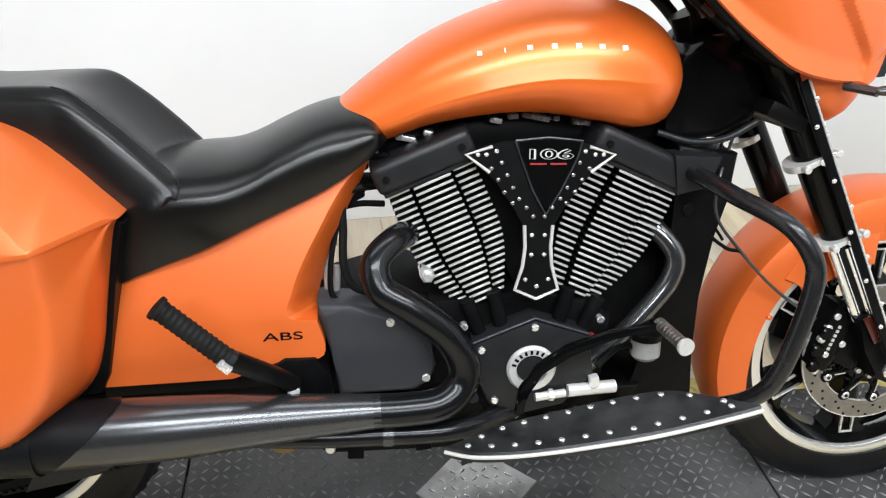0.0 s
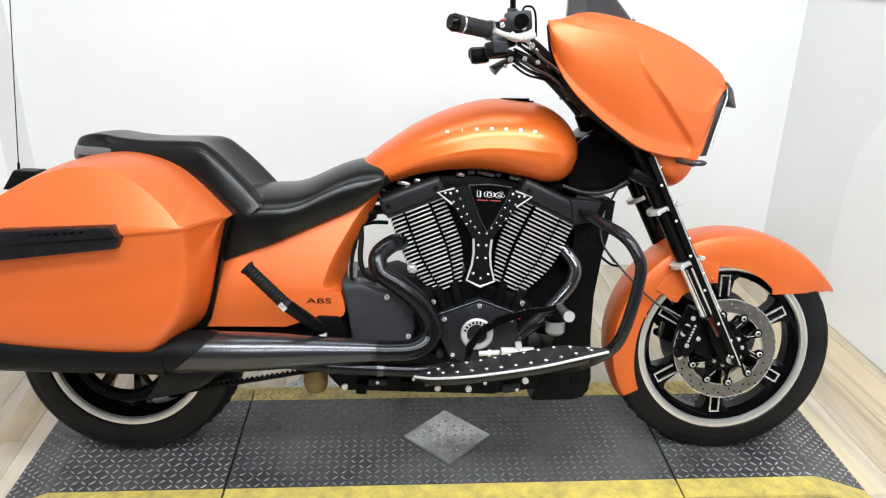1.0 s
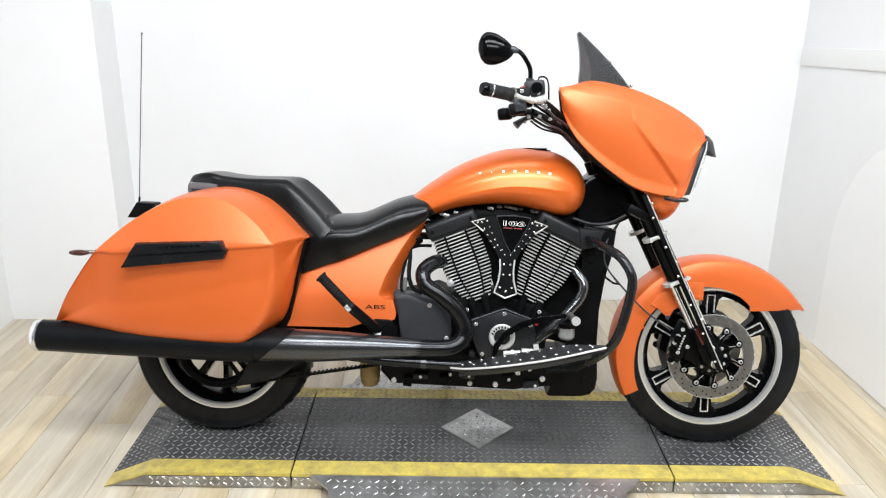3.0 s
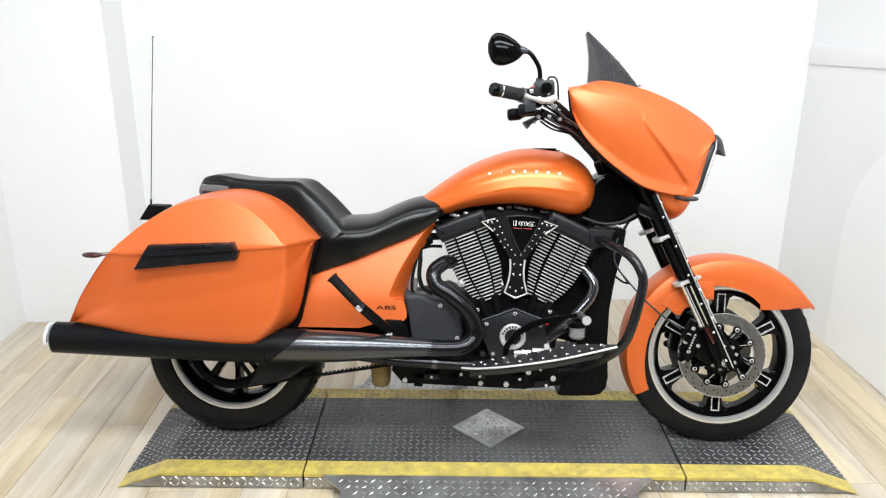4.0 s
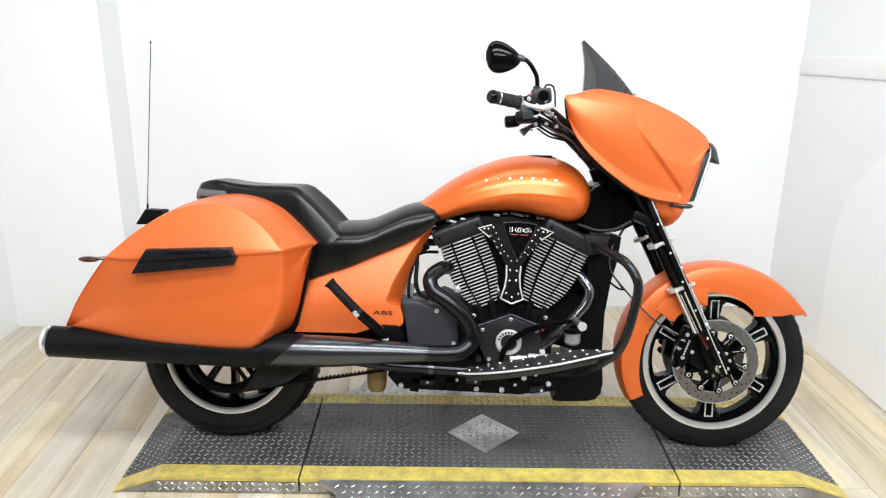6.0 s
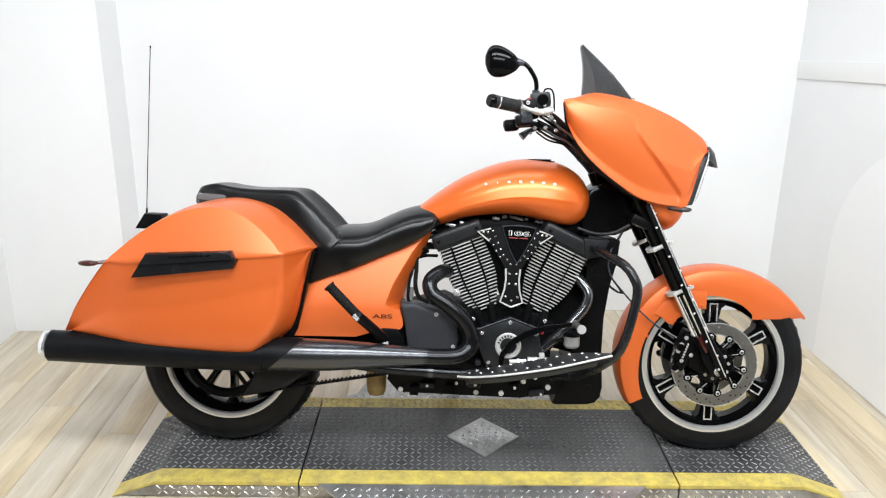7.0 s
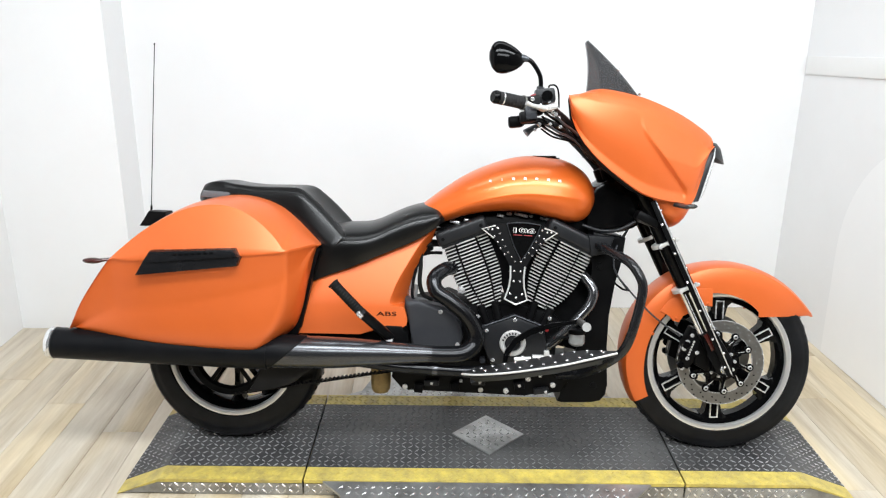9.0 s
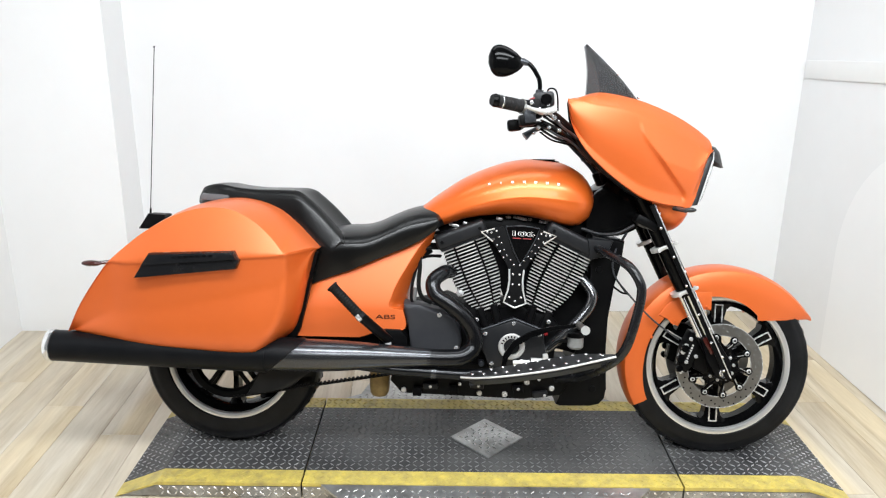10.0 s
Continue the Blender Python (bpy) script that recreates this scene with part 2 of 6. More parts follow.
def lathe(bm, prof, c, seg=48, mat=0, closed=True):
    """Turn a profile of (radius, y) about an axis along y through c."""
    cx, cy, cz = c
    rings = [[(cx + r * math.cos(a), cy + y, cz + r * math.sin(a)) for r, y in prof] for a in (2 * math.pi * k / seg for k in range(seg))]
    vs = [[bm.verts.new(v) for v in r] for r in rings]
    n = len(prof)
    for k in range(seg):
        a, b = vs[k], vs[(k + 1) % seg]
        for i in range(n if closed else n - 1):
            j = (i + 1) % n
            bm.faces.new((a[i], a[j], b[j], b[i])).material_index = mat


def disc(bm, c, r, y0, y1, seg=24, mat=0, chamfer=0.0):
    """A round plug along y."""
    prof = [(r, y0 + chamfer), (r, y1)] if y0 < y1 else [(r, y0 - chamfer), (r, y1)]
    cx, cy, cz = c
    s = 1 if y0 < y1 else -1
    rows = [(r - chamfer, y0), (r, y0 + s * chamfer), (r, y1)] if chamfer else [(r, y0), (r, y1)]
    loft(bm, [[(cx + q * math.cos(a), cy + y, cz + q * math.sin(a)) for a in (2 * math.pi * k / seg for k in range(seg))] for q, y in rows], mat=mat)


def prism(bm, outline, y0, y1, bevel=0.004, mat=0, segments=2):
    """An (x, z) outline given depth along y, with rounded edges on its y0 side."""
    b = bmesh.new()
    lo = [b.verts.new((x, y1, z)) for x, z in outline]
    hi = [b.verts.new((x, y0, z)) for x, z in outline]
    n = len(lo)
    b.faces.new(lo)
    top = b.faces.new(hi)
    for i in range(n):
        b.faces.new((lo[i], lo[(i + 1) % n], hi[(i + 1) % n], hi[i]))
    if bevel:
        bmesh.ops.bevel(b, geom=list(top.edges), offset=bevel, segments=segments, profile=0.6, affect="EDGES")
    merge(bm, b, mat)


def merge(bm, b, mat=0, m=None):
    if m is not None:
        bmesh.ops.transform(b, matrix=m, verts=b.verts)
    bmesh.ops.recalc_face_normals(b, faces=b.faces)
    idx = {v: bm.verts.new(v.co) for v in b.verts}
    for f in b.faces:
        try:
            bm.faces.new([idx[v] for v in f.verts]).material_index = mat
        except ValueError:
            pass
    b.free()


def box(bm, c, s, m=None, bevel=0.0, mat=0, segments=2):
    b = bmesh.new()
    bmesh.ops.create_cube(b, size=1.0, matrix=Matrix.Diagonal((*s, 1)))
    if bevel:
        bmesh.ops.bevel(b, geom=list(b.edges), offset=bevel, segments=segments, profile=0.6, affect="EDGES")
    merge(bm, b, mat, Matrix.Translation(c) @ (m if m is not None else Matrix.Identity(4)))


def ball(bm, c, r, s=(1, 1, 1), m=None, u=12, v=8, mat=0):
    b = bmesh.new()
    bmesh.ops.create_uvsphere(b, u_segments=u, v_segments=v, radius=r)
    merge(bm, b, mat, Matrix.Translation(c) @ (m if m is not None else Matrix.Identity(4)) @ Matrix.Diagonal((*s, 1)))


def crease(ob, points):
    """Hard shading along the edges that join the given points."""
    want = {tuple(round(c, 4) for c in p) for p in points}
    me = ob.data
    at = [tuple(round(c, 4) for c in v.co) in want for v in me.vertices]
    for e in me.edges:
        if at[e.vertices[0]] and at[e.vertices[1]]:
            e.use_edge_sharp = True


def lettering(name, body, size, m, mat, parent, depth=0.0012, offset=0.0):
    cu = bpy.data.curves.new(name, "FONT")
    cu.body, cu.size, cu.extrude, cu.offset, cu.align_x = body, size, depth, offset, "CENTER"
    tmp = new("tmp", cu)
    bpy.context.view_layer.update()
    me = bpy.data.meshes.new_from_object(tmp.evaluated_get(bpy.context.evaluated_depsgraph_get()))
    bpy.data.objects.remove(tmp)
    me.transform(m)
    me.materials.append(mat)
    me.name = name
    ob = new(name, me)
    ob.parent = parent
    return ob


def rotm(deg, axis):
    return Matrix.Rotation(radians(deg), 4, axis)


def share(name, me, m, parent):
    ob = new(name, me)
    ob.parent, ob.matrix_local = parent, m
    return ob


def ribbed(bm, a, b, r, n, depth=0.0016, seg=16):
    """A ribbed sleeve from a to b."""
    a, b = Vector(a), Vector(b)
    pts, rad = [], []
    d = (b - a).normalized()
    u = d.cross(Vector((0, 0, 1))).normalized()
    v = u.cross(d)
    rings = []
    for i in range(n * 4 + 1):
        q = a + (b - a) * (i / (n * 4))
        rr = r + (depth if i % 4 in (1, 2) else 0)
        rings.append([q + rr * (math.cos(t) * u + math.sin(t) * v) for t in (2 * math.pi * k / seg for k in range(seg))])
    loft(bm, rings)


def bolts(places, y0, y1, r, mat, parent, seg=14, chamfer=0.0018, name="bolt", label=""):
    """Round bolt heads at (x, z), each by itself."""
    for x, z in places:
        bm = bmesh.new()
        disc(bm, (x, 0, z), r, y0, y1, seg, chamfer=chamfer)
        part(name, bm, mat, parent, label)


def thing(name, label, category, m=None, **tags):
    ob = new(name)
    ob.empty_display_size = 0.1
    if m is not None:
        ob.matrix_world = m
    return tagged(ob, label, category, **tags)


# ---- room ----
FLOOR = -0.06
BACK, RIGHT, LEFT, TOP = 1.36, 1.65, -2.20, 2.8


def wall(name, lo, hi, mat=WHITE, kind="structure", label="", category="wall"):
    bm = bmesh.new()
    c = [(a + b) / 2 for a, b in zip(lo, hi)]
    box(bm, c, [b - a for a, b in zip(lo, hi)])
    ob = part(name, bm, mat, flat=True)
    return tagged(ob, label, category, kind=kind)


wall("wall_north", (LEFT - 0.15, BACK, FLOOR), (RIGHT + 0.15, BACK + 0.12, TOP), label="plain white painted back wall")
wall("wall_east", (RIGHT, -1.2, FLOOR), (RIGHT + 0.15, BACK, TOP), label="plain white painted side wall")
wall("wall_west", (LEFT - 0.15, -1.2, FLOOR), (LEFT, BACK, TOP), label="plain white painted side wall")
# unseen walls behind the camera, added dark to cut fill and reflections
wall("wall_east_unseen", (RIGHT, -5.0, FLOOR), (RIGHT + 0.15, -1.2, TOP), DIM, label="unseen dark grey side wall added to darken reflections")
wall("wall_west_unseen", (LEFT - 0.15, -5.0, FLOOR), (LEFT, -1.2, TOP), DIM, label="unseen dark grey side wall added to darken reflections")
wall("wall_south", (LEFT - 0.15, -5.12, FLOOR), (RIGHT + 0.15, -5.0, TOP), DIM, label="unseen dark grey wall added behind the aisle")
wall("ceiling", (LEFT - 0.15, -5.12, TOP), (RIGHT + 0.15, BACK + 0.12, TOP + 0.1), CEIL, label="plain dark grey ceiling", category="ceiling")
# a boxed-out stretch of wall beside the platform
wall("wall_pier", (LEFT, 1.115, FLOOR), (-1.635, BACK, TOP), label="white boxed-out wall pier", category="wall")
# ledge along the side wall
bm = bmesh.new()
box(bm, (RIGHT - 0.005, 0.1, 1.287), (0.010, 2.48, 0.085), rotm(-3.1, "X"), bevel=0.003)
tagged(part("trim", bm, TRIM), "white painted ledge board along the side wall", "trim", kind="structure")
# rounded white sheet fixed to the side wall
out = [(0.80, FLOOR + 0.004), (0.815, 0.45)] + [(0.815 - 0.55 * (1 - math.cos(a)), 0.45 + 0.56 * math.sin(a)) for a in (math.pi / 2 * k / 12 for k in range(1, 13))]
out += [(-1.2, 1.03), (-1.2, FLOOR + 0.004)]
bm = bmesh.new()
lo = [bm.verts.new((RIGHT - 0.002, y, z)) for y, z in out]
hi = [bm.verts.new((RIGHT - 0.006, y, z)) for y, z in out]
bm.faces.new(lo), bm.faces.new(hi)
for i in range(len(lo)):
    bm.faces.new((lo[i], lo[(i + 1) % len(lo)], hi[(i + 1) % len(lo)], hi[i]))
tagged(part("wall_panel", bm, PANEL), "white round-cornered sheet fixed to the side wall", "wall panel", kind="structure")

# floor: a base sheet with single planks laid on it
floor = wall("floor", (LEFT - 0.15, -5.12, FLOOR - 0.12), (RIGHT + 0.15, BACK + 0.12, FLOOR - 0.004),
             material("plank joint", (0.30, 0.24, 0.17), 0.7), label="light oak vinyl plank floor", category="floor")

# ---- platform ----
LIFT = pose(0, 0, 0, 0, 0, -2.0)
lift = thing("lift_platform", "low black diamond plate motorcycle platform with yellow edges", "platform", LIFT)
Y0, Y1, YS = -0.29, 0.283, 0.075
X0, X1, J0, J1 = -1.09, 1.04, -0.62, 0.632
R0, R1 = -1.235, 1.20


def slab(bm, x0, x1, y0, y1, z0=0.0, th=0.012, mat=0, zx=None):
    """A plate between two x and two y; zx gives the top's height at each x."""
    za, zb = zx or (z0, z0)
    top = [(x0, y0, za), (x1, y0, zb), (x1, y1, zb), (x0, y1, za)]
    vs = [bm.verts.new(v) for v in top] + [bm.verts.new((x, y, max(z - th, FLOOR))) for x, y, z in top]
    for f in ((0, 1, 2, 3), (7, 6, 5, 4), (0, 4, 5, 1), (1, 5, 6, 2), (2, 6, 7, 3), (3, 7, 4, 0)):
        bm.faces.new([vs[i] for i in f]).material_index = mat


def lug_field(bm, x0, x1, y0, y1, step, height, inside=lambda x, y: True, size=(0.0118, 0.0031), h=0.0024):
    """Raised tread bars, each turned a quarter against the next."""
    i = 0
    x = x0 + step / 2
    while x < x1:
        y, k = y0 + step / 2, i
        while y < y1:
            if inside(x, y):
                a = radians(45 if k % 2 else -45) + random.uniform(-0.05, 0.05)
                ca, sa, z = math.cos(a), math.sin(a), height(x, y)
                pts = [(-size[0], 0, 0), (0, -size[1], 0), (size[0], 0, 0), (0, size[1], 0), (-size[0] * 0.5, 0, h), (size[0] * 0.5, 0, h)]
                v = [bm.verts.new((x + p * ca - q * sa, y + p * sa + q * ca, z + r)) for p, q, r in pts]
                for f in ((0, 1, 5, 4), (1, 2, 5), (2, 3, 4, 5), (3, 0, 4)):
                    bm.faces.new([v[n] for n in f])
            y, k = y + step, k + 1
        x, i = x + step, i + 1


def raw(name, bm, mat, parent, kind="", label=""):
    me = bpy.data.meshes.new(name)
    bm.to_mesh(me)
    bm.free()
    me.materials.append(mat)
    ob = new(name, me)
    ob.parent = parent
    return tagged(ob, label, kind=kind)


flat0 = lambda x, y: 0.0
dia_in = lambda x, y: abs(x) + abs(y) < 0.146
for a, b in ((X0, J0 - 0.003), (J0 + 0.003, J1 - 0.003), (J1 + 0.003, X1)):
    bm = bmesh.new()
    slab(bm, a, b, Y0 + YS, Y1 - YS)
    panel = part("deck_panel", bm, DECK, lift, "worn black diamond plate deck panel", flat=True)
    bm = bmesh.new()
    lug_field(bm, a, b, Y0 + YS, Y1 - YS, 0.0235, flat0, lambda x, y: not dia_in(x, y))
    raw("tread_lug", bm, WORNLUGS if a > J0 and b < J1 else LUGS, panel, "stuff")
    for s0, s1 in ((Y0, Y0 + YS), (Y1 - YS, Y1)):
        bm = bmesh.new()
        slab(bm, a, b, s0, s1)
        stripe = part("edge_stripe", bm, YELLOW, lift, "yellow painted edge stripe", flat=True)
        bm = bmesh.new()
        lug_field(bm, a, b, s0, s1, 0.0235, flat0)
        raw("tread_lug", bm, YELLOW, stripe, "stuff")
    # side skirts of bright plate
    for y in (Y0 + 0.002, Y1 - 0.014):
        bm = bmesh.new()
        vs = [(a, y), (b, y)]
        box(bm, ((a + b) / 2, y + 0.006, (FLOOR - 0.0125) / 2), (b - a, 0.012, -FLOOR - 0.0125 - 0.006))
        skirt = part("side_skirt", bm, TREAD, lift, "bright tread plate side skirt", flat=True)
        if y < 0:
            bm = bmesh.new()
            x, i = a + 0.012, 0
            while x < b - 0.01:
                for k, z in enumerate((-0.024, -0.044)):
                    ang = radians(45 if (i + k) % 2 else -45)
                    ca, sa = math.cos(ang), math.sin(ang)
                    pts = [(-0.011, 0, 0), (0, -0.0035, 0), (0.011, 0, 0), (0, 0.0035, 0), (-0.0055, 0, 0.002), (0.0055, 0, 0.002)]
                    v = [bm.verts.new((x + p * ca - q * sa, y - r, z + p * sa + q * ca)) for p, q, r in pts]
                    for f in ((0, 1, 5, 4), (1, 2, 5), (2, 3, 4, 5), (3, 0, 4)):
                        bm.faces.new([v[n] for n in f])
                x, i = x + 0.022, i + 1
            raw("tread_lug", bm, TREADLUG, skirt, "stuff")
# end ramps
for xa, xb in ((X0, R0), (X1, R1)):
    lo, hi = min(xa, xb), max(xa, xb)
    za, zb = (FLOOR + 0.002, 0.0) if xb < xa else (0.0, FLOOR + 0.002)
    slope = lambda x, y, lo=lo, hi=hi, za=za, zb=zb: za + (zb - za) * (x - lo) / (hi - lo)
    bm = bmesh.new()
    slab(bm, lo, hi, Y0 + YS, Y1 - YS, zx=(za, zb), th=0.01)
    ramp = part("end_ramp", bm, DECK, lift, "sloping black diamond plate end ramp", flat=True)
    bm = bmesh.new()
    lug_field(bm, lo, hi, Y0 + YS, Y1 - YS, 0.0235, slope)
    raw("tread_lug", bm, LUGS, ramp, "stuff")
    for s0, s1 in ((Y0, Y0 + YS), (Y1 - YS, Y1)):
        bm = bmesh.new()
        slab(bm, lo, hi, s0, s1, zx=(za, zb), th=0.01)
        part("edge_stripe", bm, YELLOW, lift, "yellow painted edge stripe", flat=True)
    for y in (Y0 + 0.002, Y1 - 0.014):
        bm = bmesh.new()
        prism(bm, [(xa, FLOOR + 0.006), (xa, -0.013), (xb + (0.02 if xb < xa else -0.02), FLOOR + 0.006)], y, y + 0.012, 0)
        part("ramp_cheek", bm, TREAD, lift, "bright triangular tread plate cheek", flat=True)
# turntable plate let into the deck
bm = bmesh.new()
D = 0.131
v0 = [bm.verts.new(p) for p in ((-D, 0, 0.004), (0, -D, 0.004), (D, 0, 0.004), (0, D, 0.004))]
v1 = [bm.verts.new((v.co.x * 1.02, v.co.y * 1.02, -0.004)) for v in v0]
bm.faces.new(v0)
for i in range(4):
    bm.faces.new((v0[i], v1[i], v1[(i + 1) % 4], v0[(i + 1) % 4]))
plate = part("centre_plate", bm, TREAD, lift, "bright square tread plate set cornerwise", flat=True)
bm = bmesh.new()
lug_field(bm, -D, D, -D, D, 0.024, lambda x, y: 0.004, lambda x, y: abs(x) + abs(y) < 0.118, (0.0125, 0.0036))
raw("tread_lug", bm, TREADLUG, plate, "stuff")
# loading ramps before and behind the middle panel
for s, yb in ((-1, Y0 - 0.001), (1, Y1 + 0.001)):
    bm = bmesh.new()
    pts = [(-0.555, yb, -0.003), (0.52, yb, -0.003), (0.46, yb + s * 0.06, -0.012), (0.44, yb + s * 0.36, FLOOR + 0.004), (-0.44, yb + s * 0.36, FLOOR + 0.004), (-0.49, yb + s * 0.06, -0.012)]
    t0 = [bm.verts.new(p) for p in pts]
    t1 = [bm.verts.new((x, y, max(z - 0.008, FLOOR))) for x, y, z in pts]
    bm.faces.new(t0), bm.faces.new(t1)
    for i in range(6):
        bm.faces.new((t0[i], t0[(i + 1) % 6], t1[(i + 1) % 6], t1[i]))
    lr = part("loading_ramp", bm, TREAD, lift, "bright tread plate loading ramp", flat=True)
    bm = bmesh.new()
    ya, yc = sorted((yb + s * 0.01, yb + s * 0.35))
    hz = lambda x, y, yb=yb, s=s: -0.003 - 0.009 * min(1, abs(y - yb) / 0.06) - max(0, abs(y - yb) - 0.06) / 0.30 * 0.044
    lug_field(bm, -0.53, 0.5, ya, yc, 0.026, hz, lambda x, y, yb=yb: -0.53 + min(0.06, abs(y - yb)) * 1.1 < x < 0.495 - min(0.06, abs(y - yb)) * 1.1, (0.013, 0.0038))
    raw("tread_lug", bm, TREADLUG, lr, "stuff")
# underframe rails, in shadow between the skirts
for y in (-0.22, 0.2):
    bm = bmesh.new()
    box(bm, (-0.02, y, (FLOOR - 0.012) / 2), (2.0, 0.05, 0.048))
    part("rail", bm, BLACK, lift)

# ---- motorcycle ----
# x forward from the rear axle, y to its left, z up from the deck; it leans on its side stand
BIKE = pose(-0.90, 0.045, 0.004, 0, 0, -3.5) @ pose(0, 0, 0, -11, 0, 0)
bike = thing("motorcycle", "orange and black V-twin bagger motorcycle leaning on its side stand", "motorcycle", BIKE)
FX, FZ, RZ = 1.695, 0.305, 0.304


def sub(name, bm, mat, parent=bike, label="", **k):
    return part(name, bm, mat, parent, label, **k)


def wheel(name, c, tyre_r, width, rim_r, spokes, disc_y, label):
    cx, cy, cz = c
    hub_bm = bmesh.new()
    lathe(hub_bm, [(0.012, -0.075), (0.044, -0.07), (0.055, -0.045), (0.034, -0.03), (0.034, 0.03), (0.055, 0.045), (0.044, 0.07), (0.012, 0.075)], c, 32)
    w = sub(name, hub_bm, GLOSS, label=label)
    half = width / 2
    bm = bmesh.new()
    prof = []
    for k in range(25):
        a = math.pi * (k / 24)
        r = rim_r + 0.004 + (tyre_r - rim_r - 0.004) * math.sin(a) ** 0.43
        if k in (5, 19):
            r += 0.0022                 # raised rib where sidewall and tread meet
        prof.append((r, -half * math.cos(a) * (1.0 if 3 < k < 21 else 0.93)))
    prof += [(rim_r - 0.004, half * 0.8), (rim_r - 0.004, -half * 0.8)]
    lathe(bm, prof, c, 80)
    tyre = sub("tyre", bm, RUBBER, w, "black road tyre with low tread")
    # tread grooves as thin raised blocks either side of the crown
    bm = bmesh.new()
    for k in range(46):
        a = 2 * math.pi * k / 46
        for s in (-1, 1):
            yy = s * half * 0.52
            rr = tyre_r - 0.0080 * (width / 0.13)
            m = Matrix.Rotation(-a, 4, "Y") @ Matrix.Rotation(radians(28 * s), 4, "X")
            p = Vector((cx, cy, cz)) + Matrix.Rotation(-a, 4, "Y") @ Vector((rr, yy, 0))
            box(bm, p, (0.007, half * 0.56, 0.013), Matrix.Rotation(-a, 4, "Y") @ Matrix.Rotation(radians(s * 24), 4, "Z") @ Matrix.Rotation(radians(s * 35), 4, "X"))
    tagged(sub("tread_block", bm, RUBBER, w), kind="stuff")
    # rim: black barrel with a bright machined lip
    bm = bmesh.new()
    o = half * 0.80
    lathe(bm, [(rim_r - 0.018, -o), (rim_r - 0.030, -o + 0.02), (rim_r - 0.040, -0.02), (rim_r - 0.040, 0.02), (rim_r - 0.030, o - 0.02), (rim_r - 0.018, o), (rim_r, o), (rim_r, -o)], c, 72)
    sub("rim", bm, GLOSS, w)
    bm = bmesh.new()
    for s in (-1, 1):
        lathe(bm, [(rim_r - 0.020, s * (o - 0.002)), (rim_r - 0.016, s * (o + 0.004)), (rim_r - 0.008, s * (o + 0.0065)), (rim_r + 0.002, s * (o + 0.005)), (rim_r + 0.004, s * (o - 0.003)), (rim_r - 0.020, s * (o - 0.006))], c, 96)
    sub("rim_lip", bm, RIMLIP, w, "machined bright rim lip")
    for k in range(spokes[0]):
        a = 2 * math.pi * k / spokes[0] + radians(spokes[1])
        m = Matrix.Translation(c) @ Matrix.Rotation(-a, 4, "Y")
        bm = bmesh.new()
        b = bmesh.new()
        rings = []
        slim = 1.0 if spokes[2] else 0.55
        for r, wd, th in ((0.03, 0.022, 0.024), (0.10, 0.017, 0.022), (0.15, 0.021, 0.021), (rim_r - 0.055, 0.030, 0.022), (rim_r - 0.034, 0.054, 0.026)):
            wd *= slim
            rings.append([(r, -th, -wd), (r, -th - 0.004, -wd * 0.6), (r, -th - 0.004, wd * 0.6), (r, -th, wd), (r, th, wd), (r, th, -wd)])
        loft(b, rings)
        merge(bm, b, 0, m)
        sp = sub("spoke", bm, GLOSS, w)
        # bright milled loop near the rim
        if spokes[2]:
            bm = bmesh.new()
            r0, r1, hw = rim_r - 0.100, rim_r - 0.038, 0.0125
            for z in (-hw, hw):
                box(bm, m @ Vector(((r0 + r1) / 2, -0.0285, z)), (r1 - r0, 0.006, 0.0045), Matrix.Rotation(-a, 4, "Y"), 0.001)
            box(bm, m @ Vector((r1, -0.0285, 0)), (0.0045, 0.006, hw * 2 + 0.0045), Matrix.Rotation(-a, 4, "Y"), 0.001)
            sub("spoke_accent", bm, ALU, sp, "bright milled spoke accent")
    return w


front = wheel("front_wheel", (FX, 0, FZ), 0.322, 0.125, 0.246, (6, 90, True), -0.08, "black cast front wheel with bright rim lip")
rear = wheel("rear_wheel", (0, 0, RZ), 0.316, 0.175, 0.226, (10, 90, False), 0.08, "black cast rear wheel with bright rim lip")

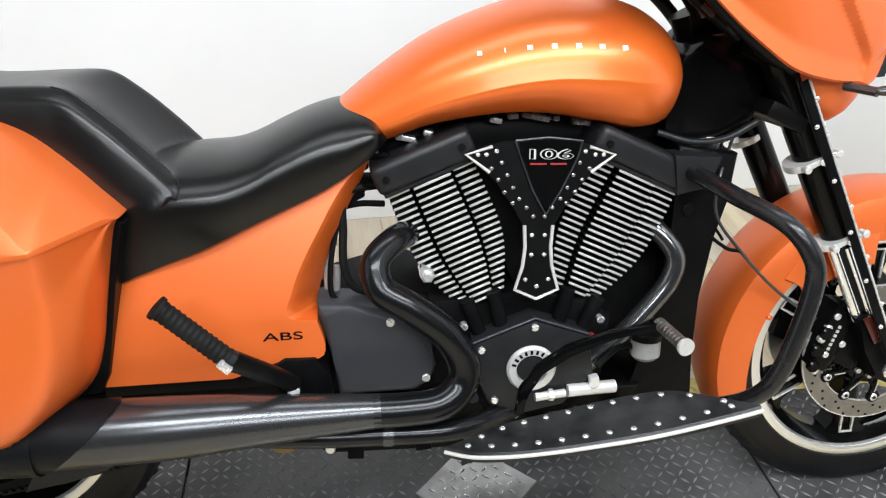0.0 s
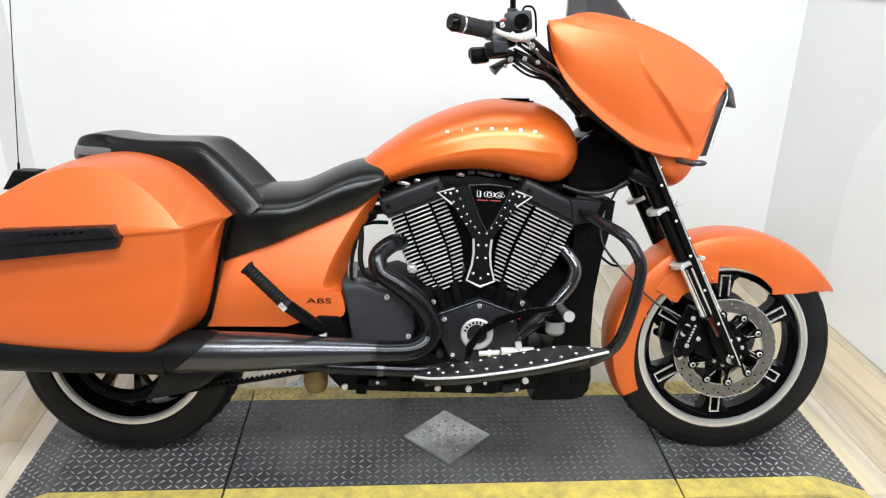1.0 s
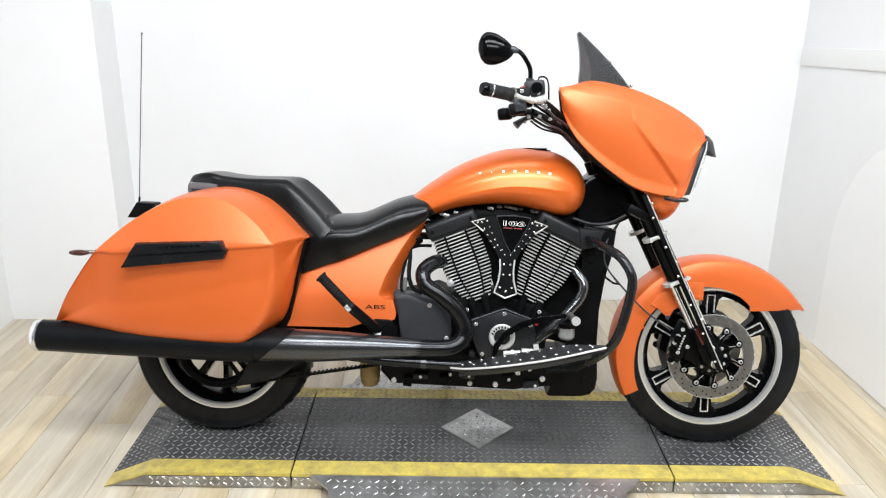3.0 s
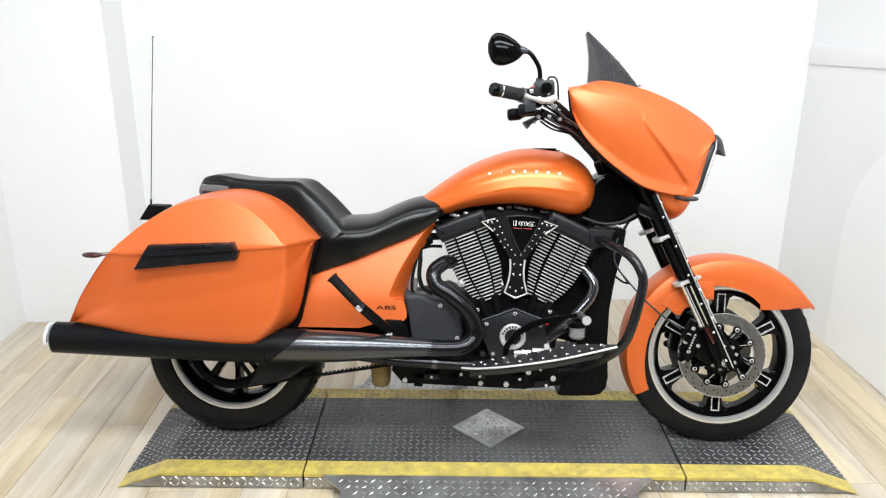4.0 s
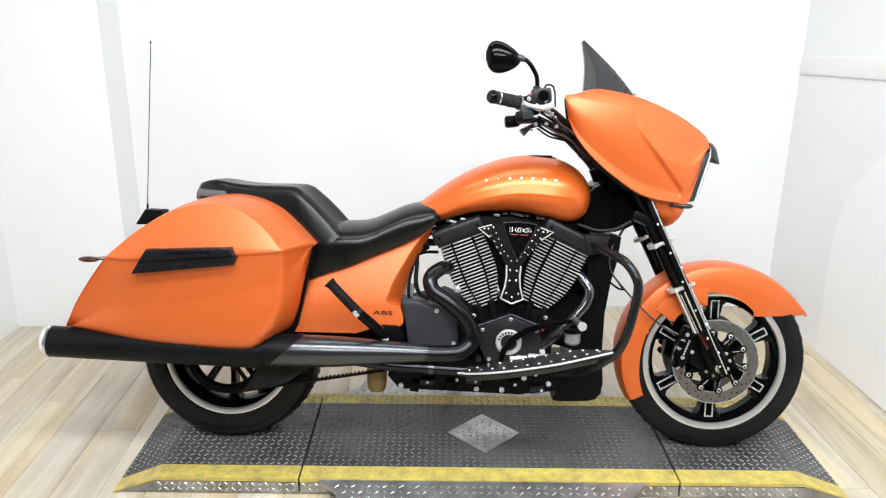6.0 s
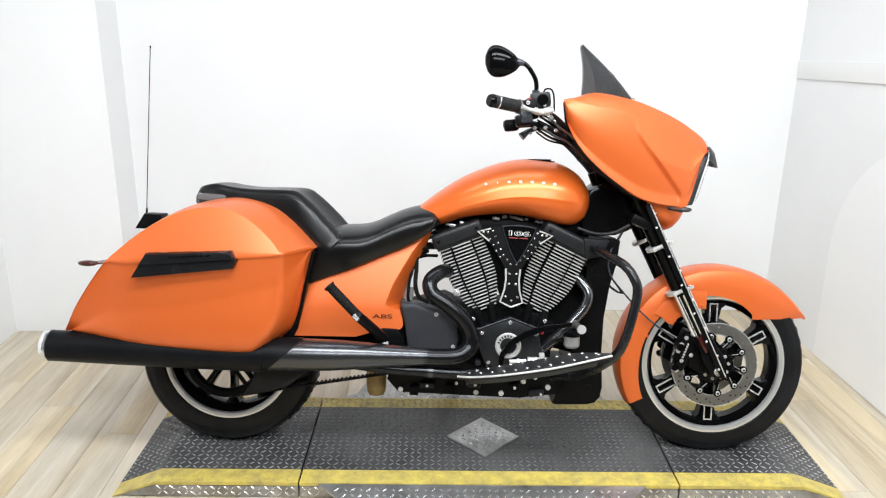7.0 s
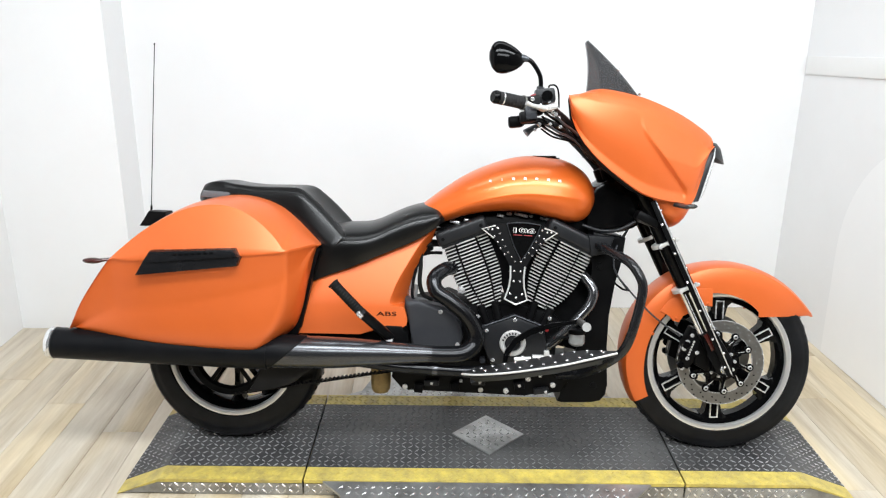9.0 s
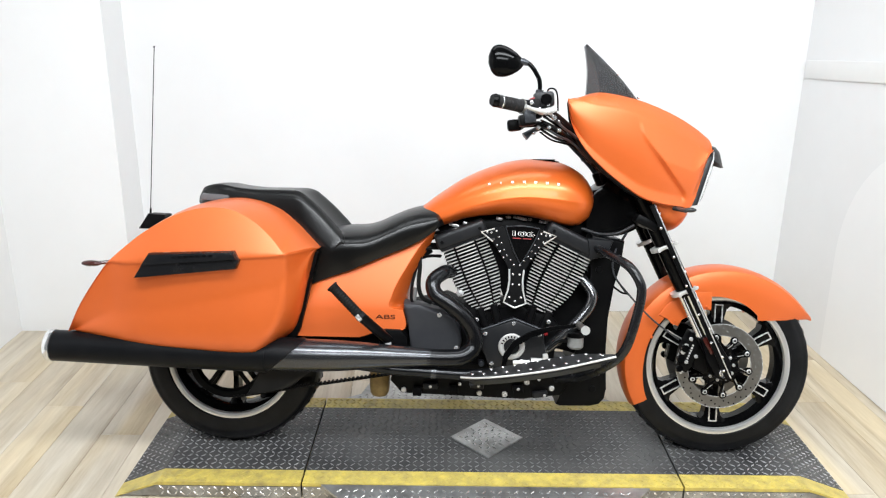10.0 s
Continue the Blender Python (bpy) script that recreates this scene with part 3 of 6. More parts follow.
# front brake discs
for s in (-1, 1):
    y = 0.066 * s
    bm = bmesh.new()
    lathe(bm, [(0.108, y - 0.0020), (0.119, y - 0.0020), (0.1195, y - 0.0028), (0.148, y - 0.0028), (0.148, y + 0.0028), (0.1195, y + 0.0028), (0.119, y + 0.0020), (0.108, y + 0.0020)], (FX, 0, FZ), 84)
    d = sub("brake_disc", bm, STEEL, bike, "drilled steel brake disc")
    bm = bmesh.new()
    for k in range(54):
        a = 2 * math.pi * k / 54
        r = (0.124, 0.134, 0.143)[k % 3]
        # holes are flat discs: pale where light would show through, black lower down
        disc(bm, (FX + r * math.cos(a), y + 0.0029 * s, FZ + r * math.sin(a)), 0.0030, 0.0, 0.0004 * s, 8, mat=1 if math.sin(a) > -0.3 else 0)
    for r0, r1 in ((0.1465, 0.1486), (0.1075, 0.1092)):
        lb = bmesh.new()
        lathe(lb, [(r0, y + 0.0031 * s), (r1, y + 0.0031 * s), (r1, y - 0.001 * s), (r0, y - 0.001 * s)], (FX, 0, FZ), 84)
        part("disc_edge", lb, ALU, d, "bright turned edge")
    tagged(part("drill_hole", bm, [BLACK, CLEAR], d), kind="stuff")
    for k in range(10):
        a = 2 * math.pi * (k + 0.5) / 10 + 0.16
        rot = Matrix.Rotation(-a, 4, "Y")
        p = Vector((FX, y + 0.004 * s, FZ)) + rot @ Vector((0.078, 0, 0))
        bm = bmesh.new()
        box(bm, p, (0.062, 0.008, 0.0075), rot @ rotm(20, "Y"), 0.002)
        box(bm, p, (0.058, 0.007, 0.0065), rot @ rotm(-24, "Y"), 0.002)
        arm = part("carrier_arm", bm, GLOSS, d)
        bm = bmesh.new()
        box(bm, p + Vector((0, 0.005 * s, 0)) + rot @ Vector((0, 0, 0.004)), (0.022, 0.0015, 0.0018), rot @ rotm(20, "Y"))
        part("milled_edge", bm, SILVER, arm, "bright milled edge")
    bm = bmesh.new()
    lathe(bm, [(0.02, y - 0.012 * s), (0.072, y - 0.012 * s), (0.064, y + 0.006 * s), (0.02, y + 0.012 * s)], (FX, 0, FZ), 32)
    part("disc_carrier", bm, GLOSS, d)
    for k in range(10):
        a = 2 * math.pi * (k + 0.5) / 10 + 0.16
        bx, bz = FX + 0.102 * math.cos(a), FZ + 0.102 * math.sin(a)
        bm = bmesh.new()
        disc(bm, (bx, y, bz), 0.0135, 0.006 * s, 0.0, 14, chamfer=0.002)
        tab = part("carrier_tab", bm, GLOSS, d)
        bm = bmesh.new()
        disc(bm, (bx, y, bz), 0.0085, 0.009 * s, 0.0, 14, chamfer=0.002)
        part("disc_button", bm, ALU, tab, "bright disc button")
        bm = bmesh.new()
        disc(bm, (bx, y, bz), 0.0036, 0.0105 * s, 0.0, 8)
        part("rivet", bm, BLACK, tab)
        bm = bmesh.new()
        a += 0.31
        disc(bm, (FX + 0.046 * math.cos(a), y, FZ + 0.046 * math.sin(a)), 0.0055, 0.016 * s, 0.0, 10, chamfer=0.001)
        part("bolt", bm, ALU, d)
# calipers behind the fork legs
for s in (-1, 1):
    bm = bmesh.new()
    out = [(1.545, 0.300), (1.560, 0.375), (1.585, 0.430), (1.615, 0.425), (1.610, 0.37), (1.595, 0.31), (1.575, 0.285)]
    prism(bm, out, 0.098 * s, 0.045 * s, 0.008)
    ca = sub("brake_caliper", bm, BLACK, bike, "black four-piston brake caliper")
    bolts(((1.572, 0.325), (1.585, 0.405), (1.556, 0.29), (1.604, 0.345), (1.560, 0.358), (1.571, 0.382)), 0.101 * s, 0.09 * s, 0.007, ALU, ca)
    for i in range(6):
        bm = bmesh.new()
        box(bm, (1.576 + 0.016 * i / 5, 0.0985 * s, 0.338 + 0.009 * i), (0.006, 0.0016, 0.006), rotm(20, "Y"))
        part("mark_bar", bm, SILVER, ca)
    bm = bmesh.new()
    out = [(1.60, 0.43), (1.66, 0.40), (1.68, 0.32), (1.64, 0.28), (1.60, 0.30)]
    prism(bm, out, 0.088 * s, 0.05 * s, 0.006)
    part("caliper_bracket", bm, BLACK, ca)
    bolts(((1.625, 0.405), (1.655, 0.375), (1.668, 0.335)), 0.093 * s, 0.085 * s, 0.006, ALU, ca)
    for cx_, cz_, cr_ in ((1.553, 0.335, 0.014), (1.566, 0.372, 0.013), (1.549, 0.302, 0.012)):
        bm = bmesh.new()
        disc(bm, (cx_, 0, cz_), cr_, 0.106 * s, 0.095 * s, 18, chamfer=0.003)
        part("piston_cap", bm, GLOSS, ca)

# fork: upper tube, chrome slider, black lower leg, clamps and a studded guard
AX = Vector((1.69, 0, 0.300))
UP = Vector((1.385, 0, 0.905))
for s in (-1, 1):
    y = 0.105 * s
    P = lambda t, dx=0.0, dy=0.0: AX + (UP - AX) * t + Vector((dx, y + dy, dx * 0.5))
    bm = bmesh.new()
    tube(bm, [P(0.43), P(0.75), P(1.05)], 0.029, 20, 2)
    fk = sub("fork_leg", bm, GLOSS, bike, "black telescopic fork leg")
    # slider built as bright tubes over black, imitating streaky chrome reflections
    bm = bmesh.new()
    tube(bm, [P(0.19, -0.018, 0.008 * s), P(0.45, -0.018, 0.008 * s)], 0.0105, 18, 2)
    tube(bm, [P(0.19, 0.002, 0.014 * s), P(0.45, 0.002, 0.014 * s)], 0.0088, 18, 2)
    tube(bm, [P(0.20, 0.020, 0.014 * s), P(0.45, 0.020, 0.014 * s)], 0.0060, 12, 2)
    part("slider", bm, POLISHED, fk, "polished chrome slider split into reflection streaks")
    bm = bmesh.new()
    tube(bm, [P(0.19, 0.0), P(0.45, 0.0)], 0.0205, 16, 2)
    part("slider_dark_streak", bm, GLOSS, fk)
    bm = bmesh.new()
    prism(bm, [(1.598, 0.415), (1.652, 0.432), (1.715, 0.335), (1.72, 0.285), (1.690, 0.268), (1.655, 0.285), (1.64, 0.345)], y - 0.024, y + 0.022, 0.009)
    part("fork_lower", bm, BLACK, fk)
    bm = bmesh.new()
    box(bm, (1.632, y + s * 0.030, 0.392), (0.016, 0.006, 0.062), rotm(-30, "Y"), 0.003)
    part("reflector", bm, AMBER, fk, "dark red fork reflector")
    bm = bmesh.new()
    disc(bm, (1.69, y, 0.298), 0.016, -0.032 * 1, 0.0, 20, chamfer=0.003)
    disc(bm, (1.69, y, 0.298), 0.008, -0.036 * 1, 0.0, 6)
    part("axle_nut", bm, CHROME, fk)
    for t in (0.455, 0.700):
        bm = bmesh.new()
        tube(bm, [P(t - 0.009, -0.014), P(t + 0.009, -0.014)], 0.0335, 20, 1)
        if s < 0:
            box(bm, P(t, 0.004, -0.034), (0.070, 0.008, 0.010), rotm(-22, "Y"), 0.003)
            for dx in (-0.026, 0.0, 0.026):
                disc(bm, tuple(P(t, dx, -0.036)), 0.0065, -0.008, 0.010, 10, chamfer=0.001)
        part("clamp", bm, SILVER, fk, "chrome tube clamp")
    if s < 0:
        # long guard strap with pale edge and studs
        g0, g1 = Vector((1.700, -0.148, 0.282)), Vector((1.418, -0.148, 0.862))
        dirv = (g1 - g0).normalized()
        ang = math.degrees(math.atan2(dirv.x, dirv.z))
        mid, ln = (g0 + g1) / 2, (g1 - g0).length
        bm = bmesh.new()
        box(bm, mid, (0.017, 0.005, ln), rotm(ang, "Y"), 0.0015)
        strap = part("fork_strap", bm, BLACK, fk, "studded black strap with bright edge")
        bm = bmesh.new()
        box(bm, mid + Vector((0.0075, -0.002, 0.0035)), (0.0038, 0.006, ln), rotm(ang, "Y"), 0.001)
        part("strap_edge", bm, ALU, strap)
        for i in range(12):
            bm = bmesh.new()
            p = g0 + dirv * (ln * (i + 0.6) / 12.2)
            ball(bm, p + Vector((0.012 if i % 2 else -0.004, -0.003, 0)), 0.0048, (1, 0.8, 1), u=10, v=6)
            part("stud", bm, CHROME, strap)
bm = bmesh.new()
tube(bm, [(FX, -0.1, 0.302), (FX, 0.1, 0.302)], 0.011, 12, 1)
sub("front_axle", bm, ALU)
for z, x in ((0.80, 1.41), (0.90, 1.375)):
    bm = bmesh.new()
    box(bm, (x, 0, z), (0.08, 0.27, 0.03), rotm(27, "Y"), 0.008)
    sub("triple_clamp", bm, BLACK)
bm = bmesh.new()
tube(bm, [(1.37, 0, 0.76), (1.28, 0, 0.97)], 0.04, 18, 1)
sub("steering_head", bm, BLACK)

# front fender: an arched shell around the tyre
def fender():
    bm = bmesh.new()
    rings = []
    N = 64
    RO = [(25.5, 0.366), (40, 0.354), (60, 0.348), (90, 0.344), (120, 0.342), (150, 0.339), (180, 0.336), (208, 0.331)]
    RI = [(55, 0.214), (75, 0.232), (95, 0.246), (120, 0.258), (150, 0.261), (180, 0.262), (208, 0.272)]
    HW = [(25.5, 0.012), (30, 0.042), (40, 0.064), (55, 0.076), (90, 0.082), (150, 0.080), (180, 0.074), (208, 0.058)]
    for i in range(N + 1):
        deg = 208 - 182.5 * i / N               # from low behind the wheel, over the top, to the front
        a = radians(deg)
        R, hw = curve(RO, deg), curve(HW, deg)
        rin = curve(RI, deg) if deg > 55 else min(0.164 / math.sin(a), R - 0.004)
        side = R - rin
        ca, sa = math.cos(a), math.sin(a)
        pr = []
        sh = min(0.030, side * 0.5)
        for y, dr in ((1.0, side), (1.0, sh + (side - sh) * 0.5), (0.98, sh), (0.90, sh * 0.42), (0.72, sh * 0.18), (0.4, sh * 0.04), (0, 0.0)):
            pr.append((-y * hw, R - dr))
        pr += [(-y, r) for y, r in reversed(pr[:-1])]
        inner = [(y * 0.94, r - 0.004 if k not in (0, len(pr) - 1) else r) for k, (y, r) in enumerate(reversed(pr))]
        rings.append([(FX + r * ca, y, FZ + r * sa) for y, r in pr + inner])
    loft(bm, rings)
    return sub("front_fender", bm, ORANGE, bike, "deep orange valanced front fender")


fd = fender()
for s in (-1, 1):
    bm = bmesh.new()
    prism(bm, [(1.474, 0.482), (1.502, 0.520), (1.545, 0.550), (1.605, 0.566), (1.652, 0.566), (1.652, 0.502), (1.617, 0.508), (1.590, 0.490), (1.552, 0.470), (1.543, 0.446), (1.520, 0.452), (1.505, 0.473)], 0.0835 * s, 0.074 * s, 0.0025)
    fbk = part("fender_bracket", bm, ORANGE, fd)
    bolts(((1.532, 0.462), (1.636, 0.515)), 0.089 * s, 0.084 * s, 0.005, ORANGE, fbk)
bolts(((1.455, 0.405),), -0.086, -0.076, 0.005, ORANGE, fd)

# fuel tank
TOPZ = [(0.60, 0.790), (0.66, 0.836), (0.72, 0.882), (0.81, 0.940), (0.91, 0.982), (0.99, 1.001), (1.07, 1.003), (1.145, 0.990), (1.205, 0.955), (1.24, 0.905), (1.25, 0.86)]
BOTZ = [(0.60, 0.765), (0.72, 0.772), (0.81, 0.800), (0.91, 0.815), (1.0, 0.814), (1.09, 0.796), (1.15, 0.782), (1.20, 0.788), (1.235, 0.82), (1.25, 0.85)]
WID = [(0.60, 0.085), (0.70, 0.112), (0.8, 0.142), (0.9, 0.166), (1.0, 0.178), (1.1, 0.176), (1.18, 0.158), (1.225, 0.12), (1.25, 0.045)]
CRE = [(0.60, 0.30), (0.80, 0.30), (0.95, 0.34), (1.10, 0.40), (1.20, 0.46), (1.25, 0.5)]


def tank_half(x):
    """Half section from the foot to the ridge: round belly, crease, gently hollow shoulder."""
    t, b, w, c = curve(TOPZ, x), curve(BOTZ, x), curve(WID, x), curve(CRE, x)
    h = t - b
    soft = curve([(0.60, 0.0), (0.75, 0.6), (0.9, 1.0), (1.12, 1.0), (1.2, 0.4), (1.25, 0.0)], x)
    half = [(0.0, b), (0.45 * w, b), (0.74 * w, b + 0.05 * h * c / 0.36)]
    half += [(w * (0.74 + 0.26 * math.sin(math.pi / 2 * u)), b + h * (0.05 * c / 0.36 + (c - 0.05 * c / 0.36) * u)) for u in (0.2, 0.4, 0.6, 0.8, 0.93)]
    half.append((w * 0.998, b + h * c))
    for k in range(1, 15):
        u = k / 14
        dip = soft * (0.016 * min(1, u / 0.06) * (1 - u) ** 1.5)
        half.append((w * ((1 - u ** 1.9) ** 0.62 - dip) if u < 1 else 0.0, b + h * (c + (1 - c) * (1 - (1 - u) ** 1.30))))
    return half


def tank_y(x, z):
    half = tank_half(x)
    for (y0, z0), (y1, z1) in zip(half[8:], half[9:]):
        if z0 <= z <= z1:
            return y0 + (y1 - y0) * (z - z0) / max(1e-6, z1 - z0)
    return 0.0


bm = bmesh.new()
rings = []
for i in range(45):
    x = 0.60 + 0.65 * i / 44
    t, b, w = curve(TOPZ, x), curve(BOTZ, x), curve(WID, x)
    ring = [(x, -y, z) for y, z in tank_half(x)]
    ring += [(x, y, z) for y, z in reversed(tank_half(x)[1:-1])]
    rings.append(ring)
loft(bm, rings)
tank = sub("fuel_tank", bm, TANKPAINT, bike, "orange teardrop fuel tank", angle=60)
crease(tank, [(r[8][0], sy * r[8][1], r[8][2]) for r in rings[10:-4] for sy in (1, -1)])
bm = bmesh.new()
lathe_c = (1.075, 0.0, 0.993)
for r, z0, z1 in ((0.052, -0.004, 0.006), (0.040, 0.0, 0.012)):
    loft(bm, [[(lathe_c[0] + r * math.cos(a), r * math.sin(a), lathe_c[2] + z) for a in (2 * math.pi * k / 28 for k in range(28))] for z in (z0, z1)])
part("filler_cap", bm, BLACK, tank, "black flush filler cap")
# seven pale strokes along the tank's flank, where a maker's name stands
for i in range(7):
    x = 0.885 + 0.225 * i / 6
    z = 0.920 + 0.008 * math.sin(math.pi * i / 6) + 0.004 * i / 6
    lean = math.degrees(math.atan2(tank_y(x, z - 0.006) - tank_y(x, z + 0.006), 0.012))
    bm = bmesh.new()
    box(bm, (x, -tank_y(x, z) - 0.0005, z), (0.0092 if i != 1 else 0.0024, 0.0012, 0.0082), rotm(-lean, "X"), 0.0008)
    part("badge_bar", bm, SILVER, tank, "pale bar of the tank badge")

# seat: a crowned rider's part and a flat pillion whose front wraps round as a bolster
RT = [(-0.2, 0.752), (0.34, 0.756), (0.405, 0.765), (0.47, 0.769), (0.51, 0.780), (0.56, 0.803), (0.61, 0.824), (0.66, 0.837), (0.70, 0.838), (0.722, 0.826), (0.735, 0.806), (0.74, 0.790)]
PT = [(-0.108, 0.866), (-0.085, 0.893), (-0.03, 0.905), (0.03, 0.896), (0.10, 0.890), (0.19, 0.890), (0.240, 0.888), (0.265, 0.879), (0.281, 0.867), (0.317, 0.836), (0.354, 0.799), (0.394, 0.755), (0.45, 0.690), (0.75, 0.60)]
SB = [(-0.108, 0.862), (0.0, 0.858), (0.10, 0.822), (0.20, 0.735), (0.262, 0.592), (0.285, 0.575), (0.333, 0.592), (0.38, 0.610), (0.43, 0.628), (0.509, 0.662), (0.565, 0.685), (0.611, 0.704), (0.657, 0.727), (0.703, 0.757), (0.725, 0.775), (0.74, 0.778)]
SW = [(-0.108, 0.06), (-0.075, 0.100), (0.05, 0.13), (0.20, 0.15), (0.32, 0.170), (0.45, 0.176), (0.55, 0.164), (0.65, 0.153), (0.70, 0.148), (0.722, 0.138), (0.735, 0.105), (0.74, 0.07)]


def seat_z(x, q):
    """Height of the seat at x, at the share q of its half width."""
    h = curve(RT, x) - curve(SB, x)
    sh = min(0.062, max(0.004, h * 0.6))
    z = curve(RT, x) - sh * (0.42 * q * q + 0.58 * (1 - max(0.0, 1 - q ** 4) ** 0.5))
    k = min(1, max(0, (x - 0.12) / 0.15))
    back = 0.050 * k * (1 - min(1, q / 0.76) ** 2)
    drop = 0.028 * max(0, (q - 0.77) / 0.23) ** 1.25 + 0.064 * max(0, (q - 0.925) / 0.075) ** 1.6
    tail = min(1, (x + 0.112) / 0.07) ** 0.5
    return max(z, curve(PT, x + back) - drop * tail - 0.004 * q * q)


def seat_at(x, q, out=0.0006):
    return (x, -q * curve(SW, x), seat_z(x, q) + out)


QS = [0, 0.12, 0.24, 0.36, 0.46, 0.56, 0.64, 0.71, 0.765, 0.80, 0.85, 0.89, 0.92, 0.94, 0.955, 0.97, 0.98, 0.99, 1.0]
bm = bmesh.new()
rings = []
for i in range(161):
    x = -0.108 + 0.848 * i / 160
    w, b = curve(SW, x), curve(SB, x)
    half = [(q * w, seat_z(x, q)) for q in QS]
    e = half[-1][1]
    half += [(w * k, e + (min(b, e - 0.002) - e) * u) for k, u in ((1.0, 0.15), (0.995, 0.4), (0.98, 0.7), (0.95, 1.0))]
    rings.append([(x, -y, z) for y, z in half] + [(x, y, z) for y, z in reversed(half[1:])])
loft(bm, rings)
seat = sub("seat", bm, LEATHER, bike, "black two-up stepped vinyl seat", angle=44)
for q in (0.772,):
    bm = bmesh.new()
    tube(bm, [seat_at(x, q, 0.0) for x in (0.235, 0.26, 0.29, 0.32, 0.35, 0.375, 0.396)], 0.0016, 8, 4)
    part("seam", bm, LEATHER, seat, "stitched welt along the bolster's edge")
bm = bmesh.new()
w = curve(SW, 0.40)
tube(bm, [seat_at(0.404, 0.80, 0), seat_at(0.410, 0.90, 0), seat_at(0.408, 0.97, 0), (0.398, -w * 0.998, 0.722), (0.384, -w * 0.99, 0.706), (0.364, -0.168, 0.684)], 0.0018, 8, 5)
part("seam", bm, LEATHER, seat, "stitched welt across the step of the seat")

# side panel under the seat: a flat foot, a fold, and a flank that leans in and rolls under at its front
SPL = [(0.405, 0.256), (0.495, 0.277), (0.578, 0.295), (0.590, 0.326), (0.607, 0.371), (0.625, 0.421), (0.660, 0.502), (0.683, 0.558), (0.702, 0.604), (0.722, 0.648), (0.755, 0.700)]
SPR = [(0.431, 0.617), (0.462, 0.6165), (0.503, 0.606), (0.523, 0.609), (0.563, 0.621), (0.592, 0.630), (0.621, 0.641), (0.668, 0.667), (0.713, 0.692), (0.755, 0.7075)]
SPI = [(0.40, 0.640), (0.497, 0.610), (0.503, 0.563), (0.546, 0.568), (0.595, 0.589), (0.642, 0.616), (0.706, 0.656), (0.755, 0.700)]
for s in (-1, 1):
    bm = bmesh.new()
    zs = [0.405, 0.411, 0.418, 0.425, 0.4305, 0.4312, 0.437, 0.445, 0.455, 0.466, 0.478, 0.488, 0.494, 0.498, 0.502, 0.507, 0.514] + [0.524 + 0.231 * k / 26 for k in range(27)]
    rings = []
    for z in zs:
        xl = curve(SPL, z) - (0.012 if z > 0.585 else 0.0)
        xr = 0.461 + 0.083 * (z - 0.405) / 0.026 if z < 0.431 else curve(SPR, z) - 0.012 * max(0, 1 - (z - 0.431) / 0.012) ** 2
        xi = min(curve(SPI, z), xr)
        lean = 0.172 + 0.10 * (0.498 - z) if z < 0.498 else 0.172 - 0.066 * ((z - 0.498) / 0.26) ** 1.2
        ring = []
        xi = max(xi, xl)
        for k in range(27):
            x = xl + (xi - xl) * k / 16 if k <= 16 else xi + (xr - xi) * (k - 16) / 10
            y = lean
            if x > xi:
                y -= 0.075 * ((x - xi) / 0.05) ** 1.3
            # the hind corner is bent in along a slanting line
            y -= 0.22 * max(0, (0.277 + (z - 0.495) * 0.58) - x)
            ring.append((x, s * max(y, 0.05), z))
        ring += [(xr - 0.004, s * 0.045, z), (xl, s * 0.045, z)]
        rings.append(ring)
    loft(bm, rings)
    sp = sub("side_panel", bm, ORANGE, bike, "orange side panel under the seat", angle=22)
    if s < 0:
        lettering("side_lettering", "ABS", 0.028, Matrix.Translation((0.549, -0.1755, 0.468)) @ rotm(84, "X") @ Matrix.Diagonal((1.42, 0.70, 1, 1)), BLACK, sp, 0.0012)
bm = bmesh.new()
prism(bm, [(0.235, 0.42), (0.50, 0.42), (0.54, 0.44), (0.60, 0.44), (0.62, 0.42), (0.62, 0.36), (0.235, 0.36)], -0.135, 0.135, 0.004)
sub("frame_rail", bm, BLACK)
bm = bmesh.new()
prism(bm, [(0.22, 0.46), (0.29, 0.62), (0.33, 0.70), (0.22, 0.80), (0.0, 0.82), (-0.2, 0.72), (-0.3, 0.55), (-0.1, 0.42)], -0.125, 0.125, 0.01)
sub("rear_frame_cover", bm, BLACK)

# saddlebags
BT = [(-0.464, 0.428), (-0.440, 0.474), (-0.420, 0.513), (-0.326, 0.641), (-0.225, 0.753), (-0.126, 0.818), (-0.020, 0.852), (0.086, 0.858), (0.192, 0.828), (0.27, 0.772), (0.315, 0.730), (0.339, 0.705)]
BB = [(-0.464, 0.424), (-0.425, 0.410), (-0.375, 0.400), (-0.257, 0.385), (-0.074, 0.374), (0.074, 0.368), (0.152, 0.373), (0.208, 0.398), (0.252, 0.438), (0.276, 0.500), (0.292, 0.570), (0.322, 0.685), (0.339, 0.703)]
BC = [(-0.464, 0.430), (-0.419, 0.510), (-0.335, 0.646), (-0.24, 0.658), (0.10, 0.681), (0.26, 0.694), (0.339, 0.704)]
BF = [(0.36, 0.130), (0.401, 0.162), (0.447, 0.200), (0.52, 0.226), (0.61, 0.240), (0.70, 0.247)]


def turn_in(d):
    """How far the front corner has turned, d past its fold; the fold is slightly rounded."""
    return 0.0 if d < 0 else d * d / 0.024 if d < 0.012 else d - 0.006


